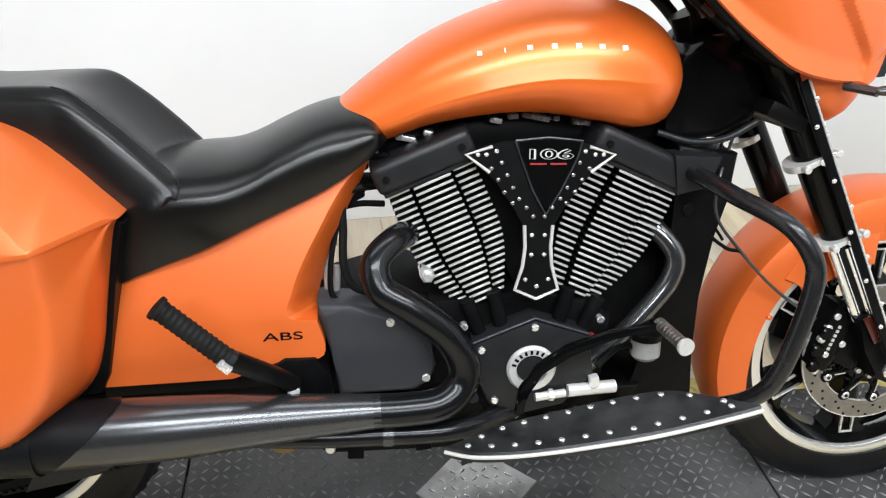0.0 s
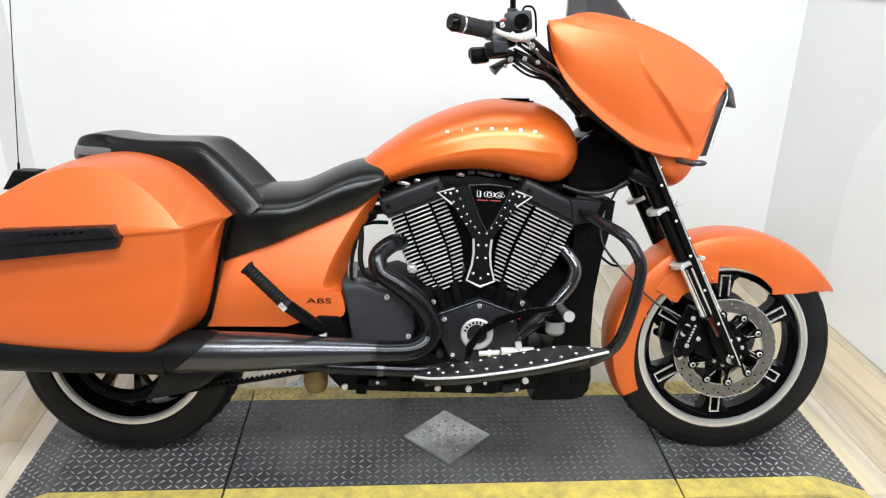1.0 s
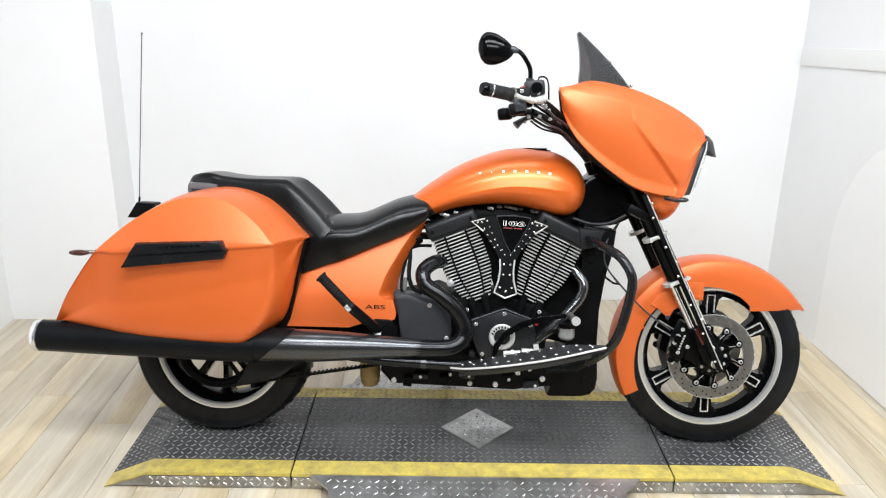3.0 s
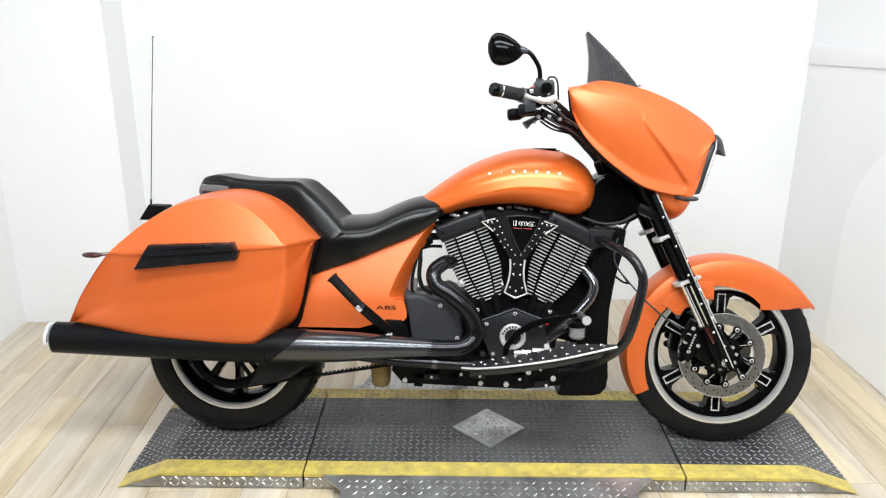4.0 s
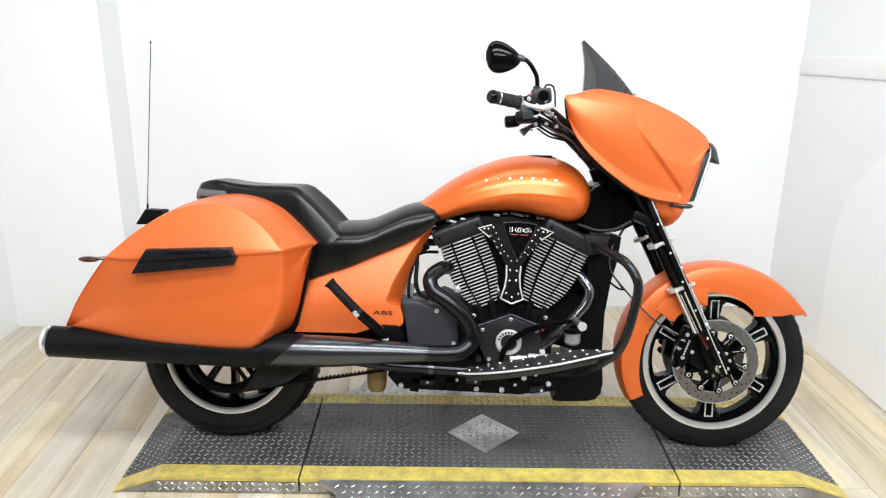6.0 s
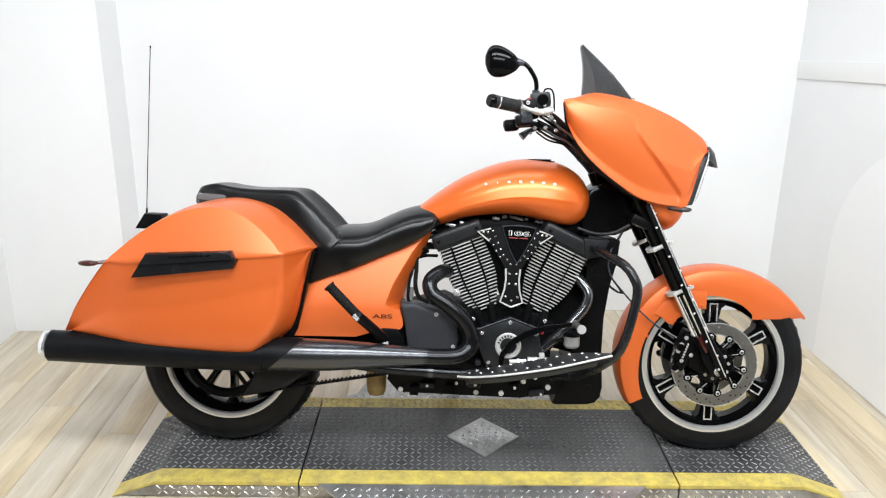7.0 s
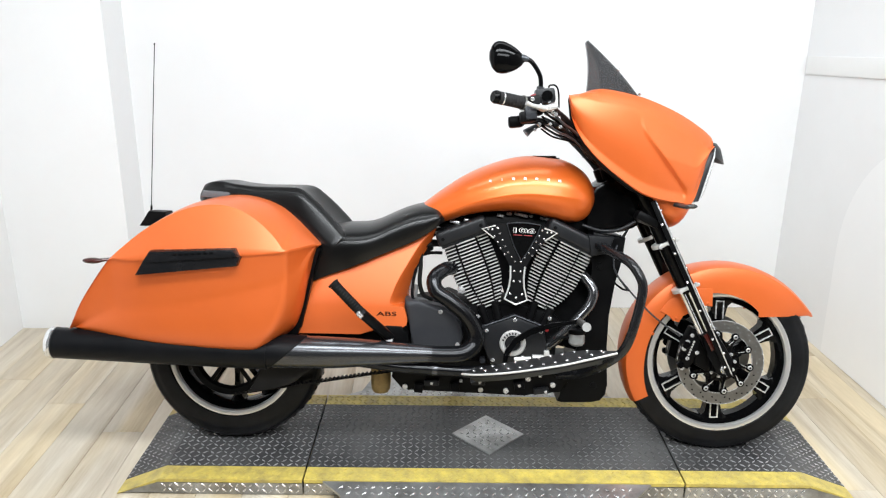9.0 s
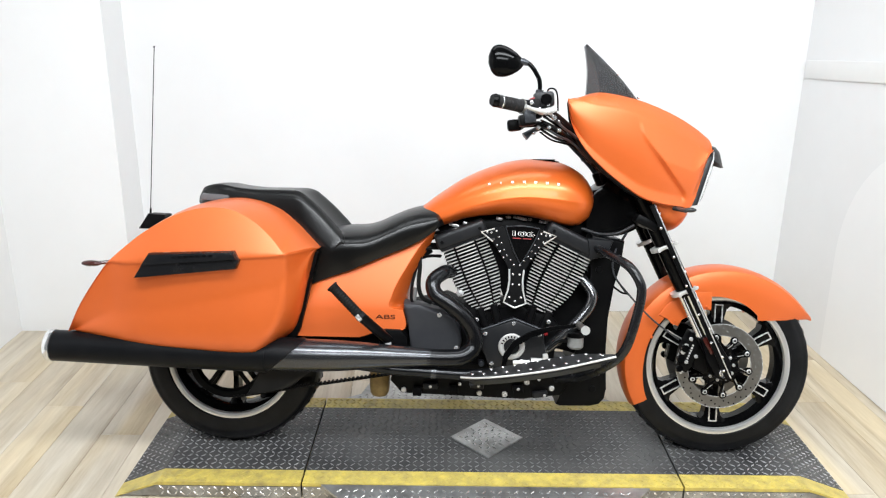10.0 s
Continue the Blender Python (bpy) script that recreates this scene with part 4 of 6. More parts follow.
BO = [(-0.464, 0.285), (-0.42, 0.300), (-0.32, 0.325), (-0.18, 0.343), (0.0, 0.350), (0.15, 0.350), (0.247, 0.344)]
for s in (-1, 1):
    bmb, bml = bmesh.new(), bmesh.new()
    rb, rl = [], []
    xs = [-0.464 + 0.711 * i / 70 for i in range(71)] + [0.250 + 0.089 * i / 15 for i in range(16)]
    for x in xs:
        t, b, o = curve(BT, x), curve(BB, x), curve(BO, x) - 1.5 * turn_in(x - 0.247)
        if s > 0:
            o -= 0.05
        c = min(max(curve(BC, x), b + 0.001), t - 0.001)
        inn = 0.125
        h = c - b
        ring = [(x, s * inn, c), (x, s * (o - 0.004), c)]
        for k in range(1, 17):
            u = k / 16
            # the flank tucks in towards the foot, with a soft fold half-way down
            fold = curve([(-0.47, 0.62), (-0.2, 0.56), (0.1, 0.34), (0.25, 0.28), (0.36, 0.3)], x)
            tuck = curve([(-0.47, 0.024), (0.2, 0.024), (0.30, 0.010), (0.34, 0.006)], x)
            yy = o - 0.004 - tuck * min(u / fold, 1) + 0.8 * tuck * max(0, (u - fold) / (1 - fold)) - 0.05 * u ** 8
            z = c - h * u
            yy += 1.5 * turn_in(x - 0.247) - 1.5 * turn_in(x - curve(BF, z))
            ring.append((x, s * max(yy, inn + 0.01), z))
        ring.append((x, s * inn, b))
        rb.append(ring)
        top = t - c
        # shoulder of the lid, falling steeply at its front corner
        so = curve([(-0.47, 0.7), (-0.2, 0.84), (-0.05, 0.90), (0.05, 0.86), (0.11, 0.78), (0.16, 0.65), (0.205, 0.45), (0.232, 0.25), (0.248, 0.05), (0.339, 0.03)], x)
        ring = [(x, s * inn, c), (x, s * (o + 0.001), c), (x, s * (o + 0.002), c + min(0.006, top * 0.3))]
        lip = min(0.006, top * 0.3)
        edge_y, edge_z = o + 0.002 - 0.36 * top * so, c + max(top * so, lip * 1.5)
        for k in range(1, 7):
            u = k / 6
            ring.append((x, s * (o + 0.002 + (edge_y - o - 0.002) * u), c + lip + (edge_z - c - lip) * u))
        for k in range(1, 7):
            u = k / 6
            ring.append((x, s * (edge_y + (inn - edge_y) * u), edge_z + (max(t, edge_z) - edge_z) * (1 - (1 - u) ** 1.8)))
        rl.append(ring)
    # the front corner is drawn back a little
    rb, rl = [[[(0.247 + (x - 0.247) * 0.92 if x > 0.247 else x, y, z) for x, y, z in r] for r in rows] for rows in (rb, rl)]
    loft(bmb, rb)
    loft(bml, rl)
    bag = sub("saddlebag", bmb, ORANGE, bike, "orange hard saddlebag", angle=50)
    lid = part("lid", bml, ORANGE, bag, "orange domed saddlebag lid", angle=34)
    crease(lid, [r[8] for r in rl])
    bm = bmesh.new()
    prism(bm, [(-0.212, 0.618), (-0.164, 0.696), (0.100, 0.708), (0.116, 0.678), (0.104, 0.652)], s * 0.368, s * 0.330, 0.004)
    prism(bm, [(-0.186, 0.658), (-0.162, 0.694), (0.098, 0.706), (0.110, 0.682)], s * 0.376, s * 0.366, 0.004)
    la = part("latch", bm, BARBLACK, bag, "black wedge-shaped lid latch")
    if s < 0:
        for i in range(7):
            bm = bmesh.new()
            box(bm, (-0.083 + 0.019 * i, -0.3765, 0.6855 + 0.0012 * i), (0.011, 0.0012, 0.006), rotm(-3, "Y"))
            part("mark_bar", bm, GLOSS, la)
    # dark inner edge between bag and side panel
for s in (-1, 1):
    bm = bmesh.new()
    prism(bm, [(0.252, 0.400), (0.268, 0.430), (0.286, 0.508), (0.303, 0.590), (0.332, 0.69), (0.30, 0.70), (0.22, 0.50), (0.18, 0.39)], s * 0.192, s * 0.12, 0.006)
    sub("bag_guard", bm, BLACK, label="black guard behind the bag")
# rear turn signals, grey tail cap, mount box
for s in (-1, 1):
    bm = bmesh.new()
    ball(bm, (-0.43, s * 0.185, 0.636), 0.02, (1.7, 0.9, 0.5), u=16, v=10)
    tube(bm, [(-0.41, s * 0.18, 0.637), (-0.30, s * 0.10, 0.64)], 0.006, 8, 2)
    sub("turn_signal", bm, AMBER, label="dark rear turn signal on a short stalk")
bm = bmesh.new()
rings = []
for i in range(15):
    x = -0.36 + 0.36 * i / 14
    t = curve([(-0.36, 0.59), (-0.28, 0.72), (-0.18, 0.79), (0.0, 0.83)], x)
    rings.append([(x, w, z) for w, z in ((-0.12, 0.55), (-0.12, t - 0.03), (-0.08, t), (0.08, t), (0.12, t - 0.03), (0.12, 0.55))])
loft(bm, rings)
sub("rear_fender", bm, ORANGE, label="orange rear fender between the bags")
bm = bmesh.new()
prism(bm, [(-0.086, 0.850), (-0.080, 0.872), (0.02, 0.868), (0.075, 0.850), (0.06, 0.838)], -0.118, 0.118, 0.007)
sub("tail_trim", bm, GREY, label="pale grey trim under the seat's tail")
bm = bmesh.new()
prism(bm, [(-0.388, 0.728), (-0.352, 0.784), (-0.29, 0.782), (-0.28, 0.728)], 0.09, 0.16, 0.006)
mount = sub("antenna_mount", bm, BLACK, label="black antenna mount box")
bm = bmesh.new()
tube(bm, [(-0.366, 0.15, 0.765), (-0.351, 0.15, 1.08), (-0.336, 0.15, 1.385)], 0.0016, 8, 4)
ball(bm, (-0.336, 0.15, 1.388), 0.0035, u=8, v=6)
tube(bm, [(-0.367, 0.15, 0.75), (-0.364, 0.15, 0.80)], 0.004, 8, 1)
sub("antenna", bm, BLACK, label="thin black whip antenna")
# ---- motorcycle: engine and running gear ----
eng_bm = bmesh.new()
prism(eng_bm, [(0.845, 0.50), (0.86, 0.34), (0.90, 0.26), (1.05, 0.25), (1.12, 0.33), (1.13, 0.45), (1.09, 0.49), (0.98, 0.505)], -0.12, 0.12, 0.015)
prism(eng_bm, [(0.55, 0.47), (0.60, 0.30), (0.88, 0.26), (0.9, 0.46), (0.75, 0.52)], -0.10, 0.12, 0.015)
engine = sub("engine", eng_bm, ENGINE, bike, "black V-twin engine with bright-edged cooling fins")


def cylinder(base, ang, widths, length, n, name_head):
    """A finned barrel leaning by ang from the vertical, in the plane of the frame."""
    m = Matrix.Translation((base[0], 0, base[1])) @ rotm(ang, "Y")
    bm = bmesh.new()
    wmax = max(w for _, w in widths)
    for k in range(3):
        z0, z1 = length * k / 3, length * (k + 1) / 3
        w = curve(widths, (k + 0.5) / 3)
        box(bm, m @ Vector((0, 0, (z0 + z1) / 2)), (w * 0.82, 0.15, z1 - z0), rotm(ang, "Y"), 0.0)
    part("cylinder_barrel", bm, ENGINE, engine)
    for i in range(n):
        f = i / (n - 1)
        z = length * f
        w = curve(widths, f)
        bm = bmesh.new()
        gaps = [(-0.5, -0.245), (-0.215, 0.225), (0.25, 0.5)]
        for g0, g1 in gaps:
            b = bmesh.new()
            x0, x1 = g0 * w, g1 * w
            r = 0.004 if i % 2 else 0.002
            y0 = -0.130 + (0.012 if (g0, g1) != gaps[1] else 0.0)
            box(b, ((x0 + x1) / 2, (y0 + 0.09) / 2, z), (x1 - x0, 0.09 - y0, 0.0038))
            merge(bm, b, 0, m)
            b = bmesh.new()
            box(b, ((x0 + x1) / 2, y0 - 0.001, z), (x1 - x0 - 0.002, 0.004, 0.0043), None, 0.001, segments=1)
            merge(bm, b, 1, m)
        part("cooling_fin", bm, [ENGINE, FINEDGE], engine, "black fin with a bright machined edge")
    # head and rocker cover
    bm = bmesh.new()
    b = bmesh.new()
    box(b, (0, -0.018, length + 0.034), (wmax * 1.10, 0.230, 0.052), None, 0.014, segments=3)
    merge(bm, b, 0, m)
    b = bmesh.new()
    box(b, (0, -0.018, length + 0.008), (wmax * 1.02, 0.215, 0.012), None, 0.002)
    merge(bm, b, 0, m)
    part("cylinder_head", bm, CASE, engine, "smooth dark rocker cover")
    for sx in (-1, 1):
        bm = bmesh.new()
        b = bmesh.new()
        disc(b, (sx * wmax * 0.42, -0.128, length + 0.034), 0.006, -0.010, 0.0, 10)
        merge(bm, b, 0, m)
        part("bolt", bm, ENGINE, engine)


cylinder((0.891, 0.502), -21.5, [(0, 0.088), (0.25, 0.135), (0.45, 0.158), (0.75, 0.160), (1, 0.154)], 0.230, 21, "rear")
cylinder((1.058, 0.504), 25.5, [(0, 0.092), (0.25, 0.140), (0.45, 0.165), (0.75, 0.172), (1, 0.166)], 0.224, 21, "front")
# lifter blocks and pushrod tubes at the foot of the V
for x, z, a in ((0.872, 0.475, -20), (0.915, 0.488, -12), (1.035, 0.486, 14), (1.085, 0.468, 24)):
    bm = bmesh.new()
    d = Vector((math.sin(radians(a)), 0, math.cos(radians(a))))
    p = Vector((x, -0.136, z))
    tube(bm, [p - d * 0.035, p + d * 0.03], 0.013, 14, 1)
    part("pushrod_tube", bm, ENGINE, engine)
# cam cover with a raised pointed brow
bm = bmesh.new()
prism(bm, [(0.868, 0.435), (0.976, 0.474), (1.075, 0.438), (1.085, 0.36), (1.03, 0.305), (0.96, 0.292), (0.895, 0.315), (0.872, 0.37)], -0.176, -0.10, 0.010)
cc = part("cam_cover", bm, CASE, engine, "dark pentagonal cam cover")
bm = bmesh.new()
for p0, p1 in (((0.868, 0.438), (0.976, 0.478)), ((0.976, 0.478), (1.075, 0.441))):
    tube(bm, [(p0[0], -0.173, p0[1]), (p1[0], -0.173, p1[1])], 0.0022, 8, 1)
part("cover_rib", bm, HOUSING, cc, "lighter rib along the cover's brow")
bolts(((0.975, 0.462), (0.882, 0.425), (1.062, 0.425), (0.852, 0.472), (0.905, 0.325), (1.09, 0.47)), -0.181, -0.168, 0.0068, CHROME, cc)
RC = (0.970, -0.176, 0.384)
bm = bmesh.new()
lathe(bm, [(0.026, -0.001), (0.028, -0.008), (0.040, -0.008), (0.044, -0.003), (0.044, 0.002), (0.026, 0.002)], RC, 48)
ring = part("timing_ring", bm, SILVER, cc, "pale silver ring on the cam cover")
for i in range(9):
    a = radians(160 - 17 * i)
    bm = bmesh.new()
    m = Matrix.Translation((RC[0] + 0.034 * math.cos(a), RC[1] - 0.0085, RC[2] + 0.034 * math.sin(a))) @ Matrix.Rotation(math.pi / 2 - a, 4, "Y")
    box(bm, m.translation, (0.0045, 0.001, 0.0075), Matrix.Rotation(math.pi / 2 - a, 4, "Y"))
    part("mark_bar", bm, BLACK, ring)
bm = bmesh.new()
disc(bm, RC, 0.026, -0.004, 0.004, 32, chamfer=0.002)
part("ring_centre", bm, CASE, cc)
bm = bmesh.new()
disc(bm, (0.915, -0.125, 0.308), 0.0165, -0.008, 0.01, 20, chamfer=0.002)
box(bm, (0.915, -0.134, 0.308), (0.026, 0.003, 0.003), rotm(35, "Y"))
part("drain_plug", bm, ALU, engine, "slotted bright plug")
bolts(((0.872, 0.315), (0.905, 0.348)), -0.150, -0.118, 0.010, HOUSING, engine, name="bolt")
bm = bmesh.new()
tube(bm, [(1.083, -0.150, 0.428), (1.083, -0.168, 0.428)], 0.006, 12, 1)
part("sensor_cap", bm, RED, engine, "small red sensor cap")
# primary cover
bm = bmesh.new()
prism(bm, [(0.607, 0.521), (0.662, 0.514), (0.737, 0.497), (0.775, 0.473), (0.798, 0.435), (0.805, 0.39), (0.795, 0.362), (0.765, 0.345), (0.634, 0.345), (0.628, 0.414), (0.607, 0.498)], -0.163, -0.08, 0.017, segments=3)
pc = part("transmission_cover", bm, COVER, engine, "smooth dark grey transmission cover")
bolts(((0.728, 0.482), (0.786, 0.372)), -0.167, -0.154, 0.0075, ALU, pc)

for name, outl, y0, y1 in (("intake_block", [(0.86, 0.75), (1.10, 0.75), (1.05, 0.60), (1.0, 0.49), (0.96, 0.49), (0.92, 0.60)], -0.085, 0.08),
                           ("engine_mount", [(1.07, 0.50), (1.20, 0.63), (1.25, 0.62), (1.245, 0.45), (1.21, 0.33), (1.08, 0.36)], -0.045, 0.09)):
    bm = bmesh.new()
    prism(bm, outl, y0, y1, 0.006)
    part(name, bm, ENGINE, engine)
# studded plate over the V
bm = bmesh.new()
CXV = 0.982
halfp = [(0.0, 0.500), (0.040, 0.521), (0.027, 0.565), (0.0235, 0.600), (0.026, 0.640), (0.044, 0.672), (0.072, 0.714), (0.098, 0.745), (0.130, 0.767), (0.092, 0.782), (0.062, 0.790)]
outl = [(CXV + x, z) for x, z in halfp] + [(CXV - x, z) for x, z in reversed(halfp[1:])]
prism(bm, outl, 0.0, 0.004, 0.001, segments=1)
TILT = Matrix.Translation((0.976, -0.172, 0.511)) @ rotm(-7, "X") @ rotm(2.3, "Y") @ Matrix.Diagonal((0.985, 1, 0.93, 1)) @ Matrix.Translation((-CXV, 0, -0.50))
bmesh.ops.transform(bm, matrix=TILT, verts=bm.verts)
vp = part("engine_plate", bm, BLACK, engine, "black studded V-shaped dress plate")
for sgn in (1, -1):
    for pts in ([(CXV + sgn * x * 0.94, -0.001, z + (0.003 if x == 0 else 0)) for x, z in halfp[:5]],
                [(CXV + sgn * 0.086, -0.001, 0.735), (CXV + sgn * 0.126, -0.001, 0.766), (CXV + sgn * 0.082, -0.001, 0.780)]):
        bm = bmesh.new()
        tube(bm, pts, 0.0032, 8, 2, smooth=False)
        bmesh.ops.transform(bm, matrix=TILT, verts=bm.verts)
        part("plate_border", bm, SILVER, vp, "pale silver border strip")
TX = CXV + 0.011
bm = bmesh.new()
prism(bm, [(TX - 0.053, 0.788), (TX - 0.047, 0.768), (TX - 0.022, 0.704), (TX, 0.664), (TX + 0.020, 0.700), (TX + 0.048, 0.762), (TX + 0.056, 0.788), (TX + 0.030, 0.792), (TX - 0.030, 0.792)], -0.007, 0.0, 0.003)
bmesh.ops.transform(bm, matrix=TILT, verts=bm.verts)
tri = part("badge_triangle", bm, GLOSS, vp, "gloss black triangular badge")
bm = bmesh.new()
tube(bm, [(TX - 0.055, -0.003, 0.790), (TX - 0.024, -0.003, 0.704), (TX, -0.003, 0.660), (TX + 0.022, -0.003, 0.700), (TX + 0.050, -0.003, 0.762), (TX + 0.058, -0.003, 0.790), (TX, -0.003, 0.796), (TX - 0.055, -0.003, 0.790)], 0.0024, 8, 1, smooth=False)
bmesh.ops.transform(bm, matrix=TILT, verts=bm.verts)
part("badge_edge", bm, HOUSING, vp)
NUM = Matrix.Translation((TX, -0.0076, 0.760)) @ rotm(90, "X") @ Matrix.Diagonal((2.1, 0.86, 1, 1))
lettering("badge_number", "106", 0.026, TILT @ NUM, SILVER, tri, 0.0010, 0.0013)
lettering("badge_number_fill", "106", 0.027, TILT @ Matrix.Translation((0, -0.0012, 0)) @ NUM, GLOSS, tri, 0.0010, 0.0)
for i in range(2):
    bm = bmesh.new()
    box(bm, (TX - 0.017 + 0.034 * i, -0.0078, 0.7505), (0.028, 0.0016, 0.0032))
    bmesh.ops.transform(bm, matrix=TILT, verts=bm.verts)
    part("mark_bar", bm, RED, tri, "small red bar under the number")
studs = [(0.075, 0.772), (0.066, 0.752), (0.056, 0.73), (0.046, 0.708), (0.035, 0.688), (0.022, 0.672), (0.010, 0.656), (0.092, 0.766), (0.083, 0.742), (0.071, 0.722), (0.060, 0.70), (0.046, 0.68),
         (0.011, 0.622), (0.011, 0.586), (0.020, 0.540), (0.106, 0.766)]
smb = bmesh.new()
ball(smb, (0, 0, 0), 0.0042, (1, 0.6, 1), u=12, v=6)
sme = bpy.data.meshes.new("stud")
smb.to_mesh(sme)
smb.free()
sme.shade_smooth()
sme.materials.append(CHROME)
dme = sme.copy()
dme.materials.clear()
dme.materials.append(STUDDARK)
for x, z in studs:
    for sgn in (-1, 1):
        # mid-height studs use a darker copy of the chrome for their dark reflections
        share("stud", dme if 0.65 < z < 0.76 else sme, TILT @ Matrix.Translation((CXV + sgn * x, -0.0012, z)), vp)
share("stud", sme, TILT @ Matrix.Translation((CXV, -0.0012, 0.527)), vp)
# bright hardware showing between tank and engine
for x, z, w in ((0.925, 0.800, 0.022), (0.955, 0.806, 0.018), (0.995, 0.803, 0.048), (1.03, 0.800, 0.012), (0.77, 0.775, 0.035), (1.085, 0.790, 0.05), (1.12, 0.778, 0.022), (0.81, 0.782, 0.02)):
    bm = bmesh.new()
    box(bm, (x, -0.05, z), (w, 0.03, 0.010), rotm(random.uniform(-8, 16), "Y"), 0.003)
    part("bracket", bm, ALU, engine, "bright bracket under the tank")
bm = bmesh.new()
prism(bm, [(0.70, 0.785), (0.80, 0.825), (0.90, 0.84), (1.10, 0.84), (1.24, 0.80), (1.22, 0.72), (1.08, 0.74), (0.98, 0.66), (0.88, 0.74), (0.74, 0.70)], -0.04, 0.06, 0.004)
sub("backbone", bm, BLACK)

# exhaust
bm = bmesh.new()
HP = [(0.770, -0.10, 0.622), (0.740, -0.15, 0.624), (0.708, -0.185, 0.600), (0.714, -0.205, 0.562), (0.760, -0.215, 0.530), (0.815, -0.216, 0.482), (0.845, -0.212, 0.427), (0.842, -0.216, 0.386), (0.805, -0.232, 0.360), (0.745, -0.235, 0.355), (0.690, -0.235, 0.356)]
tube(bm, HP, [0.023, 0.025, 0.0265, 0.028, 0.029], 20, 8)
ex = sub("exhaust", bm, DARKPIPE, bike, "dark grey exhaust with long muffler")
bm = bmesh.new()
tube(bm, [(0.692, -0.235, 0.356), (0.60, -0.235, 0.356), (0.48, -0.236, 0.356), (0.36, -0.238, 0.355), (0.20, -0.240, 0.356), (0.10, -0.242, 0.358)], [0.029, 0.036, 0.045, 0.052, 0.054, 0.053], 28, 6)
part("collector", bm, PIPE, ex, "flared dark exhaust collector")
bm = bmesh.new()
tube(bm, [(0.17, -0.244, 0.352), (-0.20, -0.252, 0.362), (-0.52, -0.260, 0.374)], [0.0555, 0.052, 0.0505], 28, 6)
mf = part("muffler", bm, MUFFLER, ex, "matte black muffler")
# sleeve at the muffler's front, cut aslant over the collector
bm = bmesh.new()
sleeve = []
for x0, k, r in ((0.10, 0.0, 0.0545), (0.13, 0.5, 0.0560), (0.232, 1.14, 0.0560), (0.234, 1.14, 0.0535)):
    sleeve.append([(x0 + k * r * math.sin(a), -0.2405 + r * math.cos(a), 0.3555 + r * math.sin(a)) for a in (2 * math.pi * n / 32 for n in range(32))])
loft(bm, sleeve)
part("sleeve", bm, MUFFLER, mf, "black sleeve with a slanting end")
bm = bmesh.new()
c = Vector((-0.52, -0.260, 0.374))
d = Vector((-0.999, 0, 0.037))
tube(bm, [c + d * 0.002, c + d * 0.012, c + d * 0.022], [0.052, 0.053, 0.049], 28, 2)
part("muffler_tip", bm, CHROME, mf, "polished chrome muffler tip")
bm = bmesh.new()
tube(bm, [c + d * 0.0225, c + d * 0.0235], 0.034, 24, 1)
part("muffler_mouth", bm, BLACK, mf)
bm = bmesh.new()
tube(bm, [(1.180, -0.07, 0.618), (1.208, -0.095, 0.603), (1.240, -0.116, 0.558), (1.230, -0.124, 0.512), (1.190, -0.130, 0.462), (1.140, -0.134, 0.410), (1.085, -0.132, 0.362)], 0.0185, 18, 8)
part("front_header", bm, HEADER, ex, "polished front header pipe")
bm = bmesh.new()
tube(bm, [(1.09, -0.132, 0.366), (1.01, -0.130, 0.312), (0.93, -0.16, 0.292), (0.83, -0.215, 0.296), (0.70, -0.226, 0.304), (0.58, -0.230, 0.312), (0.44, -0.234, 0.330)], 0.0185, 18, 8)
part("lower_header", bm, DARKPIPE, ex, "dark pipe under the floorboard")
bm = bmesh.new()
tube(bm, [(0.705, -0.2255, 0.3036), (0.722, -0.2250, 0.3025)], 0.0208, 18, 1)
part("pipe_clamp", bm, PIPE, ex)
bm = bmesh.new()
tube(bm, [(0.69, -0.235, 0.356), (0.704, -0.235, 0.356)], 0.029, 20, 1)
part("pipe_clamp", bm, PIPE, ex)
bm = bmesh.new()
disc(bm, (0.795, -0.09, 0.553), 0.013, -0.05, 0.0, 6)
disc(bm, (0.795, -0.09, 0.553), 0.009, -0.058, 0.0, 14, chamfer=0.002)
sub("oxygen_sensor", bm, ALU, label="bright sensor boss")

# lower frame, skid rail, oil filter, front cowl
bm = bmesh.new()
prism(bm, [(0.56, 0.24), (0.60, 0.195), (1.02, 0.185), (1.15, 0.20), (1.20, 0.30), (0.9, 0.30), (0.58, 0.32)], -0.11, 0.11, 0.008)
lf = sub("lower_frame", bm, BLACK, label="black lower frame rail")
bolts(((0.608, 0.208), (0.868, 0.203), (0.955, 0.201), (1.03, 0.245), (0.92, 0.25), (0.955, 0.255), (1.115, 0.225)), -0.118, -0.106, 0.0095, ALU, lf)
bm = bmesh.new()
for i in range(30):
    box(bm, (0.62 + 0.0125 * i, -0.06, 0.189 + 0.002 * (i % 2)), (0.006, 0.02, 0.012))
tagged(part("skid_tooth", bm, BLACK, lf), kind="stuff")
for x, z, w, h, mat in ((0.70, 0.226, 0.05, 0.02, CASE), (0.78, 0.214, 0.03, 0.03, ENGINE), (0.86, 0.23, 0.045, 0.018, CASE), (1.0, 0.222, 0.035, 0.026, ENGINE), (1.075, 0.206, 0.05, 0.02, CASE), (0.655, 0.206, 0.03, 0.03, ENGINE)):
    bm = bmesh.new()
    box(bm, (x, -0.118, z), (w, 0.02, h), rotm(random.uniform(-8, 8), "Y"), 0.003)
    part("frame_lug", bm, mat, lf)
